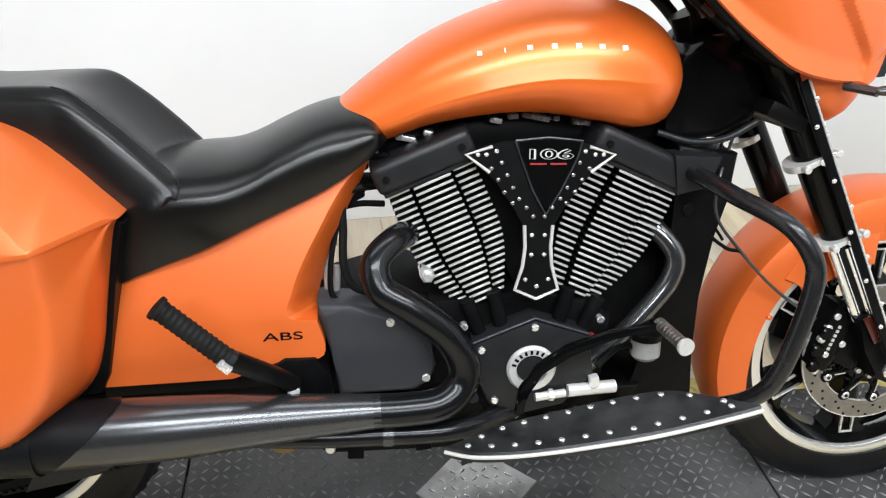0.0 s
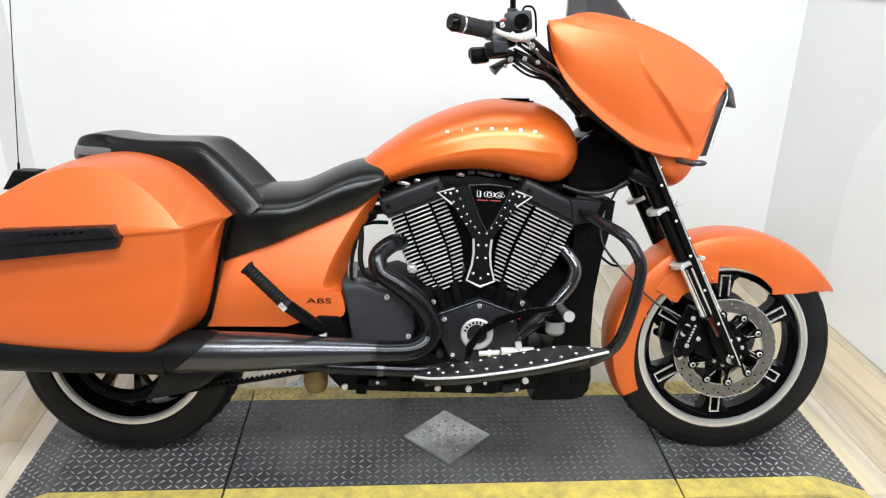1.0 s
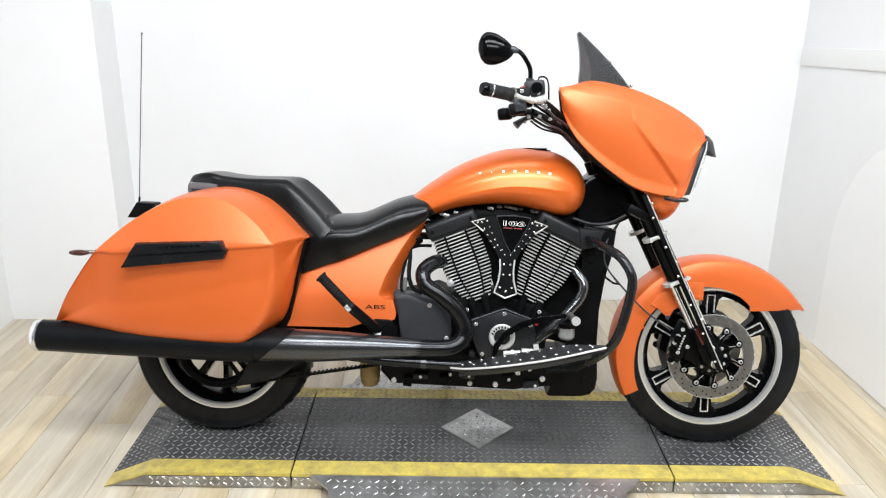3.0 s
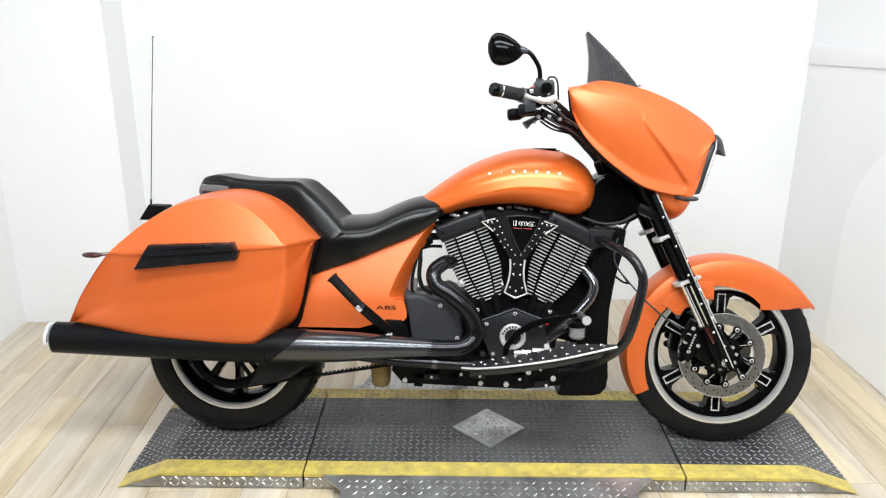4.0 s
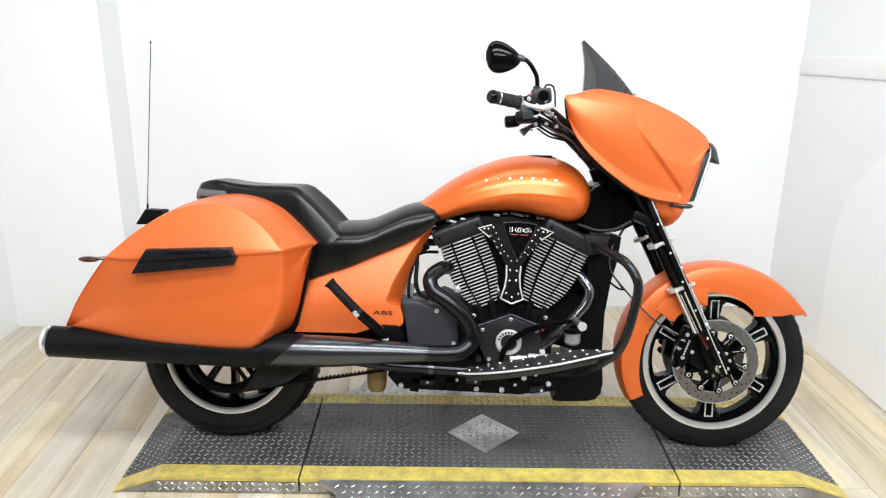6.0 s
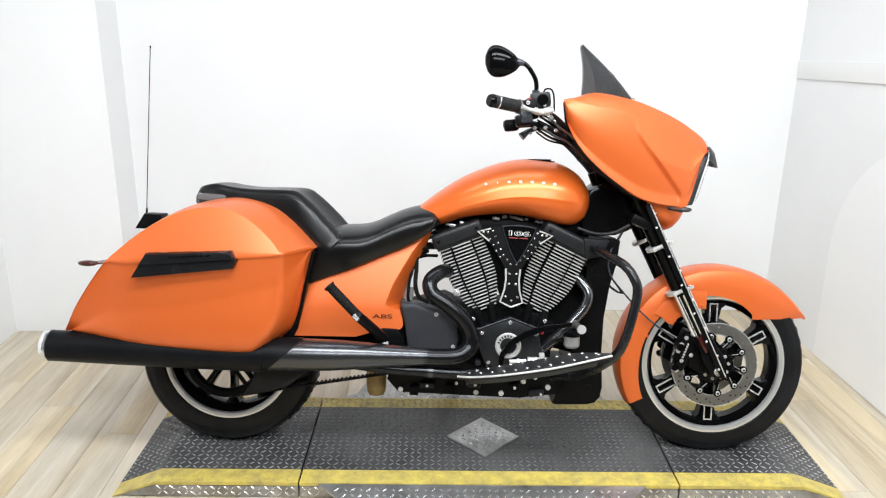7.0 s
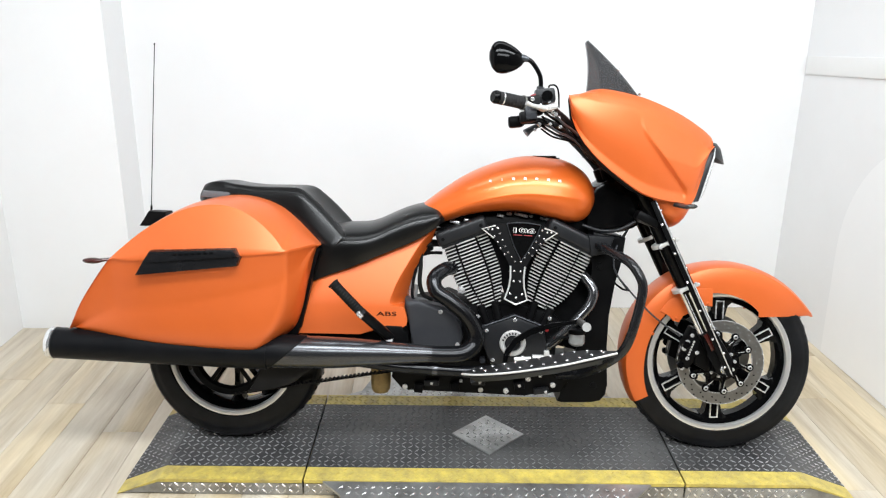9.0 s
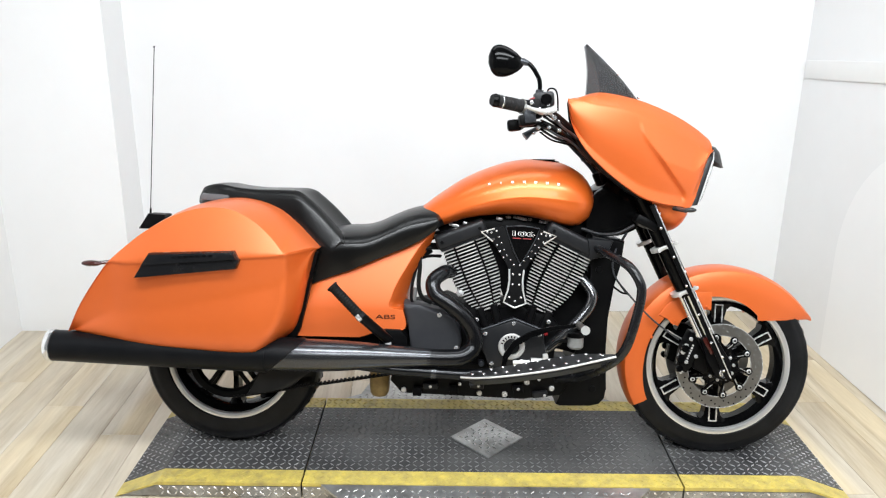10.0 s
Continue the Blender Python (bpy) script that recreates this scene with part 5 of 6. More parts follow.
bolts(((0.70, 0.226), (0.80, 0.236), (0.865, 0.232), (1.0, 0.224), (1.07, 0.26), (1.09, 0.204)), -0.131, -0.12, 0.0055, ALU, lf)
bm = bmesh.new()
loft(bm, [[(0.515 + r * math.cos(a), -0.02 + r * math.sin(a), z) for a in (2 * math.pi * k / 20 for k in range(20))] for r, z in ((0.036, 0.27), (0.036, 0.20), (0.033, 0.172), (0.026, 0.160))])
sub("oil_filter", bm, GOLD, label="tan oil filter under the frame")
bm = bmesh.new()
prism(bm, [(1.235, 0.755), (1.345, 0.735), (1.335, 0.66), (1.315, 0.586), (1.298, 0.47), (1.295, 0.36), (1.302, 0.225), (1.298, 0.192), (1.280, 0.170), (1.250, 0.163), (1.145, 0.161), (1.132, 0.166), (1.150, 0.207), (1.160, 0.270), (1.200, 0.34), (1.235, 0.468), (1.235, 0.62)], -0.105, 0.105, 0.010, segments=3)
fc = sub("front_cowl", bm, BLACK, label="dark plastic cowl over the down tubes")
bolts(((1.262, 0.638), (1.255, 0.225)), -0.110, -0.102, 0.012, BLACK, fc)
bm = bmesh.new()
prism(bm, [(1.215, 0.765), (1.215, 0.85), (1.24, 0.90), (1.285, 0.935), (1.35, 0.93), (1.39, 0.86), (1.375, 0.79), (1.31, 0.760), (1.26, 0.755)], -0.085, 0.085, 0.012)
nc = sub("neck_cowl", bm, GLOSS, label="gloss black steering neck cowl")
bm = bmesh.new()
tube(bm, [(1.20, -0.09, 0.775), (1.26, -0.10, 0.758), (1.32, -0.10, 0.762), (1.375, -0.10, 0.79)], 0.006, 10, 6)
part("cowl_edge", bm, CASE, nc)
bm = bmesh.new()
prism(bm, [(1.215, 0.745), (1.30, 0.74), (1.28, 0.685), (1.225, 0.675)], -0.14, -0.09, 0.006)
sub("bar_bracket", bm, CASE, label="grey highway bar bracket")

# highway bar
bm = bmesh.new()
tube(bm, [(1.246, -0.10, 0.712), (1.253, -0.17, 0.713), (1.268, -0.255, 0.705), (1.307, -0.34, 0.685), (1.335, -0.368, 0.646), (1.345, -0.372, 0.602), (1.330, -0.371, 0.515), (1.310, -0.364, 0.440), (1.290, -0.340, 0.395), (1.260, -0.290, 0.352), (1.226, -0.230, 0.312), (1.190, -0.170, 0.280), (1.13, -0.10, 0.255)], 0.0145, 20, 8)
hb = sub("highway_bar", bm, BARBLACK, label="satin black tubular highway bar")

# floorboard
def board_z(x):
    return curve([(0.805, 0.312), (0.95, 0.337), (1.10, 0.370), (1.20, 0.399), (1.27, 0.419)], x)


FO = [(0.805, -0.298), (0.84, -0.325), (0.92, -0.352), (1.05, -0.378), (1.15, -0.396), (1.22, -0.406), (1.268, -0.410)]
FI = [(0.805, -0.290), (0.84, -0.280), (0.90, -0.262), (1.0, -0.262), (1.10, -0.272), (1.17, -0.295), (1.22, -0.345), (1.268, -0.400)]
bm = bmesh.new()
rings = []
for i in range(33):
    x = 0.805 + 0.463 * i / 32
    z, o, n = board_z(x), curve(FO, x), curve(FI, x)
    rings.append([(x, o, z), (x, o + 0.004, z + 0.004), (x, n - 0.004, z + 0.004), (x, n, z), (x, n, z - 0.012), (x, o, z - 0.012)])
loft(bm, rings)
fb = sub("floorboard", bm, BOARD, label="black studded floorboard with pale edge trim")
bm = bmesh.new()
tube(bm, [(x, curve(FO, x) - 0.001, board_z(x) - 0.002) for x in (0.803, 0.84, 0.88, 0.92, 0.98, 1.05, 1.10, 1.15, 1.20, 1.24, 1.269)], 0.0034, 10, 3)
part("board_trim", bm, SILVER, fb, "pale edge trim")
bm = bmesh.new()
rings = []
for i in range(17):
    x = 0.83 + 0.40 * i / 16
    z, o, n = board_z(x) - 0.012, curve(FO, x) + 0.012, curve(FI, x) - 0.008
    rings.append([(x, o, z), (x, n, z), (x, n - 0.01, z - 0.022), (x, o + 0.02, z - 0.022)])
loft(bm, rings)
part("board_frame", bm, CASE, fb)
smb = bmesh.new()
ball(smb, (0, 0, 0), 0.0058, (1, 1, 0.55), u=12, v=6)
sm2 = bpy.data.meshes.new("stud")
smb.to_mesh(sm2)
smb.free()
sm2.shade_smooth()
sm2.materials.append(CHROME)
for i in range(12):
    x = 0.84 + 0.392 * i / 11
    share("stud", sm2, Matrix.Translation((x, curve(FO, x) + 0.020, board_z(x) + 0.005)), fb)
    x = 0.828 + 0.40 * i / 11
    y = curve(FI, x) - 0.016
    if y > curve(FO, x) + 0.022:
        share("stud", sm2, Matrix.Translation((x, y, board_z(x) + 0.005)), fb)
# brake pedal over the board
bm = bmesh.new()
prism(bm, [(0.934, 0.318), (0.949, 0.318), (0.955, 0.358), (0.980, 0.397), (1.028, 0.427), (1.10, 0.450), (1.19, 0.465), (1.19, 0.476), (1.09, 0.463), (1.02, 0.441), (0.970, 0.409), (0.942, 0.366)], -0.219, -0.207, 0.003)
bp = sub("brake_pedal", bm, GLOSS, label="gloss black brake pedal arm")
bm = bmesh.new()
ribbed(bm, (1.183, -0.205, 0.470), (1.192, -0.294, 0.470), 0.0095, 9, 0.0018, 18)
part("pedal_peg", bm, STEEL, bp, "ribbed bright pedal peg")
bm = bmesh.new()
tube(bm, [(1.192, -0.294, 0.470), (1.193, -0.300, 0.470)], 0.0145, 16, 1)
part("peg_cap", bm, SILVER, bp, "bright end cap")
bm = bmesh.new()
tube(bm, [(0.975, -0.19, 0.333), (1.03, -0.185, 0.335)], 0.0075, 12, 1)
tube(bm, [(1.035, -0.18, 0.336), (1.125, -0.17, 0.333)], 0.0118, 14, 1)
tube(bm, [(1.0, -0.187, 0.334), (1.008, -0.187, 0.334)], 0.0105, 6, 1)
box(bm, (1.083, -0.18, 0.352), (0.018, 0.018, 0.022), rotm(-8, "Y"), 0.004)
ms = sub("master_cylinder", bm, SILVER, label="pale rear brake master cylinder")
bm = bmesh.new()
loft(bm, [[(1.185 + r * math.cos(a), -0.15 + r * math.sin(a), z) for a in (2 * math.pi * k / 20 for k in range(20))] for r, z in ((0.020, 0.376), (0.027, 0.384), (0.027, 0.416))])
rs = sub("fluid_reservoir", bm, CLEAR, label="translucent brake fluid reservoir with black cap")
bm = bmesh.new()
loft(bm, [[(1.185 + r * math.cos(a), -0.15 + r * math.sin(a), z) for a in (2 * math.pi * k / 20 for k in range(20))] for r, z in ((0.029, 0.416), (0.029, 0.428), (0.025, 0.431))])
part("cap", bm, BLACK, rs)
bm = bmesh.new()
tube(bm, [(1.17, -0.15, 0.40), (1.13, -0.155, 0.40), (1.09, -0.17, 0.375)], 0.006, 8, 5)
part("hose", bm, BLACK, rs)

# passenger peg
bm = bmesh.new()
p0, p1, p2 = Vector((0.563, -0.205, 0.402)), Vector((0.480, -0.297, 0.502)), Vector((0.395, -0.308, 0.594))
tube(bm, [p0 + Vector((0.0, 0.0, 0.0)), p1], 0.0165, 14, 1)
prism(bm, [(0.520, 0.42), (0.55, 0.436), (0.600, 0.434), (0.620, 0.41), (0.626, 0.36), (0.600, 0.352), (0.555, 0.356), (0.535, 0.375)], -0.186, -0.14, 0.006)
pg = sub("passenger_peg", bm, BLACK, label="folded passenger peg with ribbed rubber")
bm = bmesh.new()
dv = (p2 - p1)
ribbed(bm, p1, p2, 0.0150, 13, 0.0013)
part("peg_rubber", bm, GRIPRUB, pg)
bm = bmesh.new()
tube(bm, [p2 - dv * 0.01, p2 + dv * 0.04], 0.0190, 16, 1)
part("peg_end", bm, GRIPRUB, pg)
bm = bmesh.new()
tube(bm, [p1 - dv * 0.06, p1 + dv * 0.02], 0.0172, 16, 1)
part("peg_collar", bm, CASE, pg)
bm = bmesh.new()
box(bm, p1 + Vector((-0.002, -0.017, -0.004)), (0.022, 0.010, 0.013), rotm(47, "Y"), 0.002)
part("peg_tag", bm, ALU, pg, "small bright clip on the peg")
bm = bmesh.new()
disc(bm, (0.563, -0.205, 0.394), 0.0105, -0.016, 0.012, 16, chamfer=0.002)
disc(bm, (0.563, -0.205, 0.394), 0.005, -0.019, 0.0, 6)
part("bolt", bm, ALU, pg)

# belt drive beside the rear wheel, swingarm, side stand
def belt_z(x):
    return 0.165 + 0.173 * (x - 0.02)


bm = bmesh.new()
for lift_z in (0.0, 0.205):
    b = bmesh.new()
    loft(b, [[(x, -0.118, z), (x, -0.092, z), (x, -0.092, z + 0.0035), (x, -0.118, z + 0.0035)] for x, z in ((0.02, belt_z(0.02) + lift_z * 1.3), (0.62, belt_z(0.62) + lift_z * 0.6))])
    merge(bm, b)
for i in range(42):
    x = 0.02 + 0.0142 * i
    box(bm, (x, -0.105, belt_z(x) + 0.0058), (0.0068, 0.026, 0.0050), rotm(-9.8, "Y"))
sub("drive_belt", bm, GRIPRUB, label="toothed black drive belt")
bm = bmesh.new()
lathe(bm, [(0.112, -0.096), (0.118, -0.112), (0.138, -0.114), (0.140, -0.110), (0.140, -0.092), (0.112, -0.090)], (0, 0, RZ), 56)
for k in range(5):
    a = 2 * math.pi * k / 5 + 0.3
    box(bm, Vector((0, -0.098, RZ)) + Matrix.Rotation(-a, 4, "Y") @ Vector((0.07, 0, 0)), (0.10, 0.010, 0.014), Matrix.Rotation(-a, 4, "Y"), 0.003)
sub("belt_pulley", bm, BLACK, label="black rear belt pulley")
bm = bmesh.new()
prism(bm, [(0.068, 0.181), (0.090, 0.216), (0.118, 0.262), (0.128, 0.330), (0.30, 0.345), (0.33, 0.300), (0.262, 0.250), (0.236, 0.226), (0.214, 0.212), (0.142, 0.195)], -0.138, -0.122, 0.004)
sub("belt_guard", bm, CASE, label="smooth dark grey guard over the belt")
for s in (-1, 1):
    bm = bmesh.new()
    prism(bm, [(-0.05, 0.285), (-0.05, 0.335), (0.25, 0.36), (0.60, 0.40), (0.62, 0.345), (0.30, 0.300)], s * 0.120, s * 0.098, 0.006)
    sub("swingarm", bm, BLACK, label="black swingarm")
bm = bmesh.new()
tube(bm, [(0.72, 0.12, 0.24), (0.76, 0.26, 0.115), (0.79, 0.362, 0.082)], 0.012, 12, 3)
box(bm, (0.795, 0.365, 0.079), (0.06, 0.04, 0.008), rotm(11, "X"), 0.002)
sub("side_stand", bm, BLACK, label="black side stand swung out")

# cables, hoses and the rear-cylinder clutter
def cable(pts, r=0.0035, mat=BLACK, name="cable", label=""):
    bm = bmesh.new()
    tube(bm, pts, r, 8, 8)
    return sub(name, bm, mat, label=label)


cable([(1.335, -0.06, 0.74), (1.30, -0.09, 0.66), (1.30, -0.10, 0.60), (1.335, -0.11, 0.565), (1.36, -0.12, 0.56)])
cable([(1.36, -0.05, 0.76), (1.312, -0.11, 0.70), (1.308, -0.12, 0.63), (1.36, -0.12, 0.56), (1.45, -0.10, 0.47), (1.545, -0.09, 0.40)], 0.003, HOUSING, "brake_hose", "grey braided brake hose")
cable([(1.38, 0.02, 0.76), (1.34, -0.03, 0.70), (1.325, -0.04, 0.62), (1.37, -0.03, 0.55)], 0.003)
cable([(0.645, -0.055, 0.70), (0.626, -0.075, 0.60), (0.622, -0.085, 0.51)], 0.006, ALU, "oil_line", "bright oil line behind the rear cylinder")
cable([(0.68, -0.06, 0.70), (0.642, -0.09, 0.62), (0.63, -0.12, 0.53), (0.655, -0.12, 0.50)], 0.005)
cable([(0.735, -0.07, 0.70), (0.665, -0.085, 0.690), (0.656, -0.09, 0.62), (0.654, -0.095, 0.565), (0.668, -0.10, 0.528), (0.70, -0.10, 0.512)], 0.0075, GRIPRUB, "breather_hose", "black rubber hose behind the rear cylinder")
for z0, z1 in ((0.60, 0.648), (0.515, 0.560)):
    bm = bmesh.new()
    tube(bm, [(0.637, -0.088, z0), (0.642, -0.082, z1)], 0.0075, 12, 1)
    sub("line_sleeve", bm, CLEAR, label="pale sleeve on the oil line")
for x, z, w, h in ((0.665, 0.725, 0.055, 0.022), (0.69, 0.70, 0.045, 0.02), (0.66, 0.675, 0.05, 0.016)):
    bm = bmesh.new()
    box(bm, (x + 0.012, -0.045, z), (w, 0.05, h), rotm(random.uniform(-30, 10), "Y"), 0.004)
    sub("rear_bracket", bm, ENGINE)
bm = bmesh.new()
box(bm, (0.70, -0.045, 0.735), (0.055, 0.02, 0.018), rotm(-38, "Y"), 0.003)
sub("bracket", bm, SILVER, label="pale bracket by the rear cylinder")
for p, q in (((0.655, 0.690), (0.735, 0.705)), ((0.650, 0.660), (0.728, 0.672)), ((0.668, 0.735), (0.74, 0.755))):
    bm = bmesh.new()
    tube(bm, [(p[0] + 0.01, -0.06, p[1]), ((p[0] + q[0]) / 2, -0.08, (p[1] + q[1]) / 2 + 0.004), (q[0], -0.095, q[1])], 0.0055, 10, 3)
    sub("stay", bm, ENGINE)
bm = bmesh.new()
prism(bm, [(0.80, 0.50), (0.86, 0.50), (0.90, 0.42), (0.86, 0.33), (0.80, 0.34)], -0.125, 0.05, 0.006)
sub("starter_cover", bm, ENGINE)

# ---- motorcycle: fairing and controls ----
GT = [(1.122, 1.198), (1.150, 1.209), (1.185, 1.220), (1.225, 1.223), (1.30, 1.212), (1.381, 1.193), (1.502, 1.147), (1.60, 1.092), (1.645, 1.052)]
GC = [(1.122, 1.193), (1.197, 1.182), (1.328, 1.157), (1.469, 1.104), (1.601, 1.043), (1.645, 1.020)]
GB = [(1.122, 1.185), (1.137, 1.117), (1.175, 1.048), (1.241, 0.980), (1.318, 0.922), (1.376, 0.888), (1.447, 0.868), (1.509, 0.860), (1.551, 0.862), (1.585, 0.955), (1.612, 1.035), (1.645, 1.048)]
GW = [(1.122, 0.232), (1.20, 0.238), (1.32, 0.222), (1.40, 0.200), (1.50, 0.163), (1.60, 0.115), (1.645, 0.085)]
bm = bmesh.new()
rings = []
for i in range(167):
    x = 1.122 + 0.498 * i / 166
    t, c, b, w = curve(GT, x), curve(GC, x), curve(GB, x), curve(GW, x)
    c = max(min(c, t - 0.002), b + 0.001)
    k = min(1, max(0, (x - 1.123) / 0.025))
    k = k * k * (3 - 2 * k)
    roof = (b + 0.03) * (1 - k) + t * k       # open towards the rider behind the screen
    roof = min(roof, t)
    half = [(0.0, roof), (0.45 * w, roof - 0.001), (0.72 * w, roof - 0.004 * k), (0.86 * w, t - (t - c) * 0.45 * k - 0.004 * (1 - k)), (0.945 * w, c + 0.002), (0.955 * w, c - 0.003)]
    for n in range(1, 41):
        u = n / 40
        z = c - (c - b) * u
        # the front half of the flank stands proud along a slanting fold
        fx = curve([(0.90, 1.512), (1.01, 1.419), (1.088, 1.358), (1.16, 1.345)], z)
        f = min(1, max(0, (x - fx) / 0.017))
        y = w * (0.955 + 0.045 * math.sin(math.pi * min(1, u * 1.15)) - 0.05 * u * u) + 0.016 * f * f * (3 - 2 * f) * (1 - u ** 6) * min(1, u / 0.45) ** 1.5 + 0.010 * max(0, (u - 0.86) / 0.14)
        half.append((y, z))
    half += [(half[-1][0] - 0.006, b - 0.004), (0.5 * w, b + 0.004), (0.0, b + 0.006)]
    sweep = 0.09 * max(0, 1.62 - x) / 0.5
    rings.append([(x + sweep * max(0, 1 - y / (0.94 * w)), -y, z) for y, z in half] + [(x + sweep * (1 + y / w), y, z) for y, z in reversed(half[1:-1])])
loft(bm, rings)
fairing = sub("fairing", bm, ORANGE, bike, "orange handlebar fairing", angle=24)
crease(fairing, [r[4] for r in rings])
bm = bmesh.new()
prism(bm, [(1.20, 1.14), (1.235, 1.20), (1.26, 1.0), (1.235, 1.0)], -0.20, 0.20, 0.006)
part("dash", bm, BLACK, fairing)
# black inner liner along the rear edge
bm = bmesh.new()
tube(bm, [(x + 0.002, -curve(GW, x) * 0.94 + 0.012, curve(GB, x) + dz) for x, dz in ((1.128, 0.03), (1.140, 0.0), (1.175, -0.004), (1.241, -0.006), (1.318, -0.006), (1.376, -0.002))], 0.009, 10, 5)
part("fairing_liner", bm, BLACK, fairing, "black liner along the fairing's rear edge")
bm = bmesh.new()
tube(bm, [(1.160, -0.160, 1.062), (1.192, -0.150, 1.022), (1.232, -0.140, 0.988), (1.280, -0.128, 0.955), (1.312, -0.120, 0.930)], [0.004, 0.009, 0.010, 0.010, 0.006], 12, 5)
cowl = part("lower_cowl", bm, BLACK, fairing, "black lower cowl under the fairing")
for x, y, z, w in ((1.205, -0.160, 1.006, 0.030), (1.243, -0.150, 0.976, 0.026), (1.292, -0.138, 0.946, 0.022)):
    bm = bmesh.new()
    box(bm, (x, y, z), (w, 0.006, 0.009), rotm(42, "Y"), 0.002)
    part("cowl_clip", bm, HOUSING, cowl, "small grey clip")
# chin under the headlamp
bm = bmesh.new()
rings = []
for i in range(15):
    x = 1.385 + 0.18 * i / 14
    lo = curve([(1.385, 0.882), (1.405, 0.860), (1.438, 0.800), (1.472, 0.771), (1.515, 0.768), (1.548, 0.80), (1.565, 0.85)], x)
    wd = curve([(1.385, 0.06), (1.41, 0.12), (1.47, 0.14), (1.53, 0.13), (1.565, 0.09)], x)
    rings.append([(x, wd * math.cos(a), 0.872 - (0.872 - lo) * max(0, math.sin(a)) ** 0.7 + (0.02 if math.sin(a) < 0 else 0)) for a in (2 * math.pi * k / 28 for k in range(28))])
loft(bm, rings)
part("chin", bm, ORANGE, fairing, "orange rounded chin")
# headlamp surround and lens
LAMP = ((-0.090, 1.050), (-0.118, 1.020), (-0.124, 0.950), (-0.134, 0.862), (0.0, 0.845), (0.134, 0.862), (0.124, 0.950), (0.118, 1.020), (0.090, 1.050), (0.0, 1.072))


def lamp_ring(dx, g):
    return [(1.556 + (0.95 + (z - 0.95) * g - 0.858) * 0.31 + dx, y * g, 0.95 + (z - 0.95) * g) for y, z in LAMP]


bm = bmesh.new()
loft(bm, [lamp_ring(-0.012, 0.97), lamp_ring(0.0, 1.0), lamp_ring(0.012, 0.99), lamp_ring(0.016, 0.93)])
hood = []
for k in range(17):
    u = -1 + k / 8
    nx, e = 1.662 - 0.050 * u * u, 1 - 0.55 * u * u
    hood.append([(nx - 0.050, 0.108 * u, 1.072 - 0.022 * u * u), (nx - 0.005, 0.104 * u, 1.056 - 0.022 * u * u), (nx + 0.010, 0.100 * u, 1.038 - 0.020 * u * u), (nx + 0.010 + 0.015 * e, 0.092 * u, 1.030 - 0.045 * e),
                 (nx + 0.008 + 0.011 * e, 0.088 * u, 1.030 - 0.040 * e), (nx + 0.002, 0.092 * u, 1.028 - 0.020 * u * u), (nx - 0.050, 0.100 * u, 1.056 - 0.022 * u * u)])
loft(bm, hood)
hl = part("headlamp_surround", bm, CASE, fairing, "dark grey headlamp surround")
bm = bmesh.new()
loft(bm, [lamp_ring(0.010, 0.90), lamp_ring(0.022, 0.88), lamp_ring(0.034, 0.7), lamp_ring(0.039, 0.4)])
part("headlamp_lens", bm, LENS, hl, "clear headlamp lens")
for s in (-1, 1):
    bm = bmesh.new()
    ball(bm, (1.528, s * 0.200, 0.850), 0.013, (1.6, 0.9, 0.62), u=16, v=10)
    tube(bm, [(1.49, s * 0.15, 0.852), (1.515, s * 0.200, 0.848)], 0.008, 8, 1)
    part("turn_signal", bm, SMOKE, fairing, "dark front turn signal")
# windscreen
bm = bmesh.new()
rings = []
for i in range(13):
    t = i / 12
    ring = []
    for k in range(17):
        u = -1 + 2 * k / 16
        w = curve([(0, 0.150), (0.3, 0.125), (0.7, 0.065), (1, 0.018)], t)
        bx, bz = 1.395 - 0.160 * u * u, 1.200 + 0.024 * u * u
        tx, tz = 1.206 + 0.004 * (1 - u * u), 1.396 - 0.006 * u * u
        ring.append((bx + (tx - bx) * t + 0.01 * math.sin(math.pi * t), u * w, bz + (tz - bz) * t))
    rings.append(ring)
loft(bm, rings, closed=False)
loft(bm, [[(x - 0.004, y * 0.99, z - 0.001) for x, y, z in r] for r in rings], closed=False)
ws = part("windscreen", bm, bpy.data.materials.new("smoked acrylic"), fairing, "short dark smoked windscreen")
sm = ws.data.materials[0]
sm.use_nodes = True
bs = sm.node_tree.nodes["Principled BSDF"]
bs.inputs["Base Color"].default_value = (0.16, 0.16, 0.165, 1)
bs.inputs["Roughness"].default_value = 0.05
bs.inputs["Transmission Weight"].default_value = 0.8
bs.inputs["IOR"].default_value = 1.05
for x, y, z in ((1.303, -0.075, 1.290), (1.385, -0.03, 1.217)):
    bm = bmesh.new()
    ball(bm, (x, y, z), 0.006, (1, 1, 1), u=10, v=6)
    part("screen_bolt", bm, CHROME, ws)

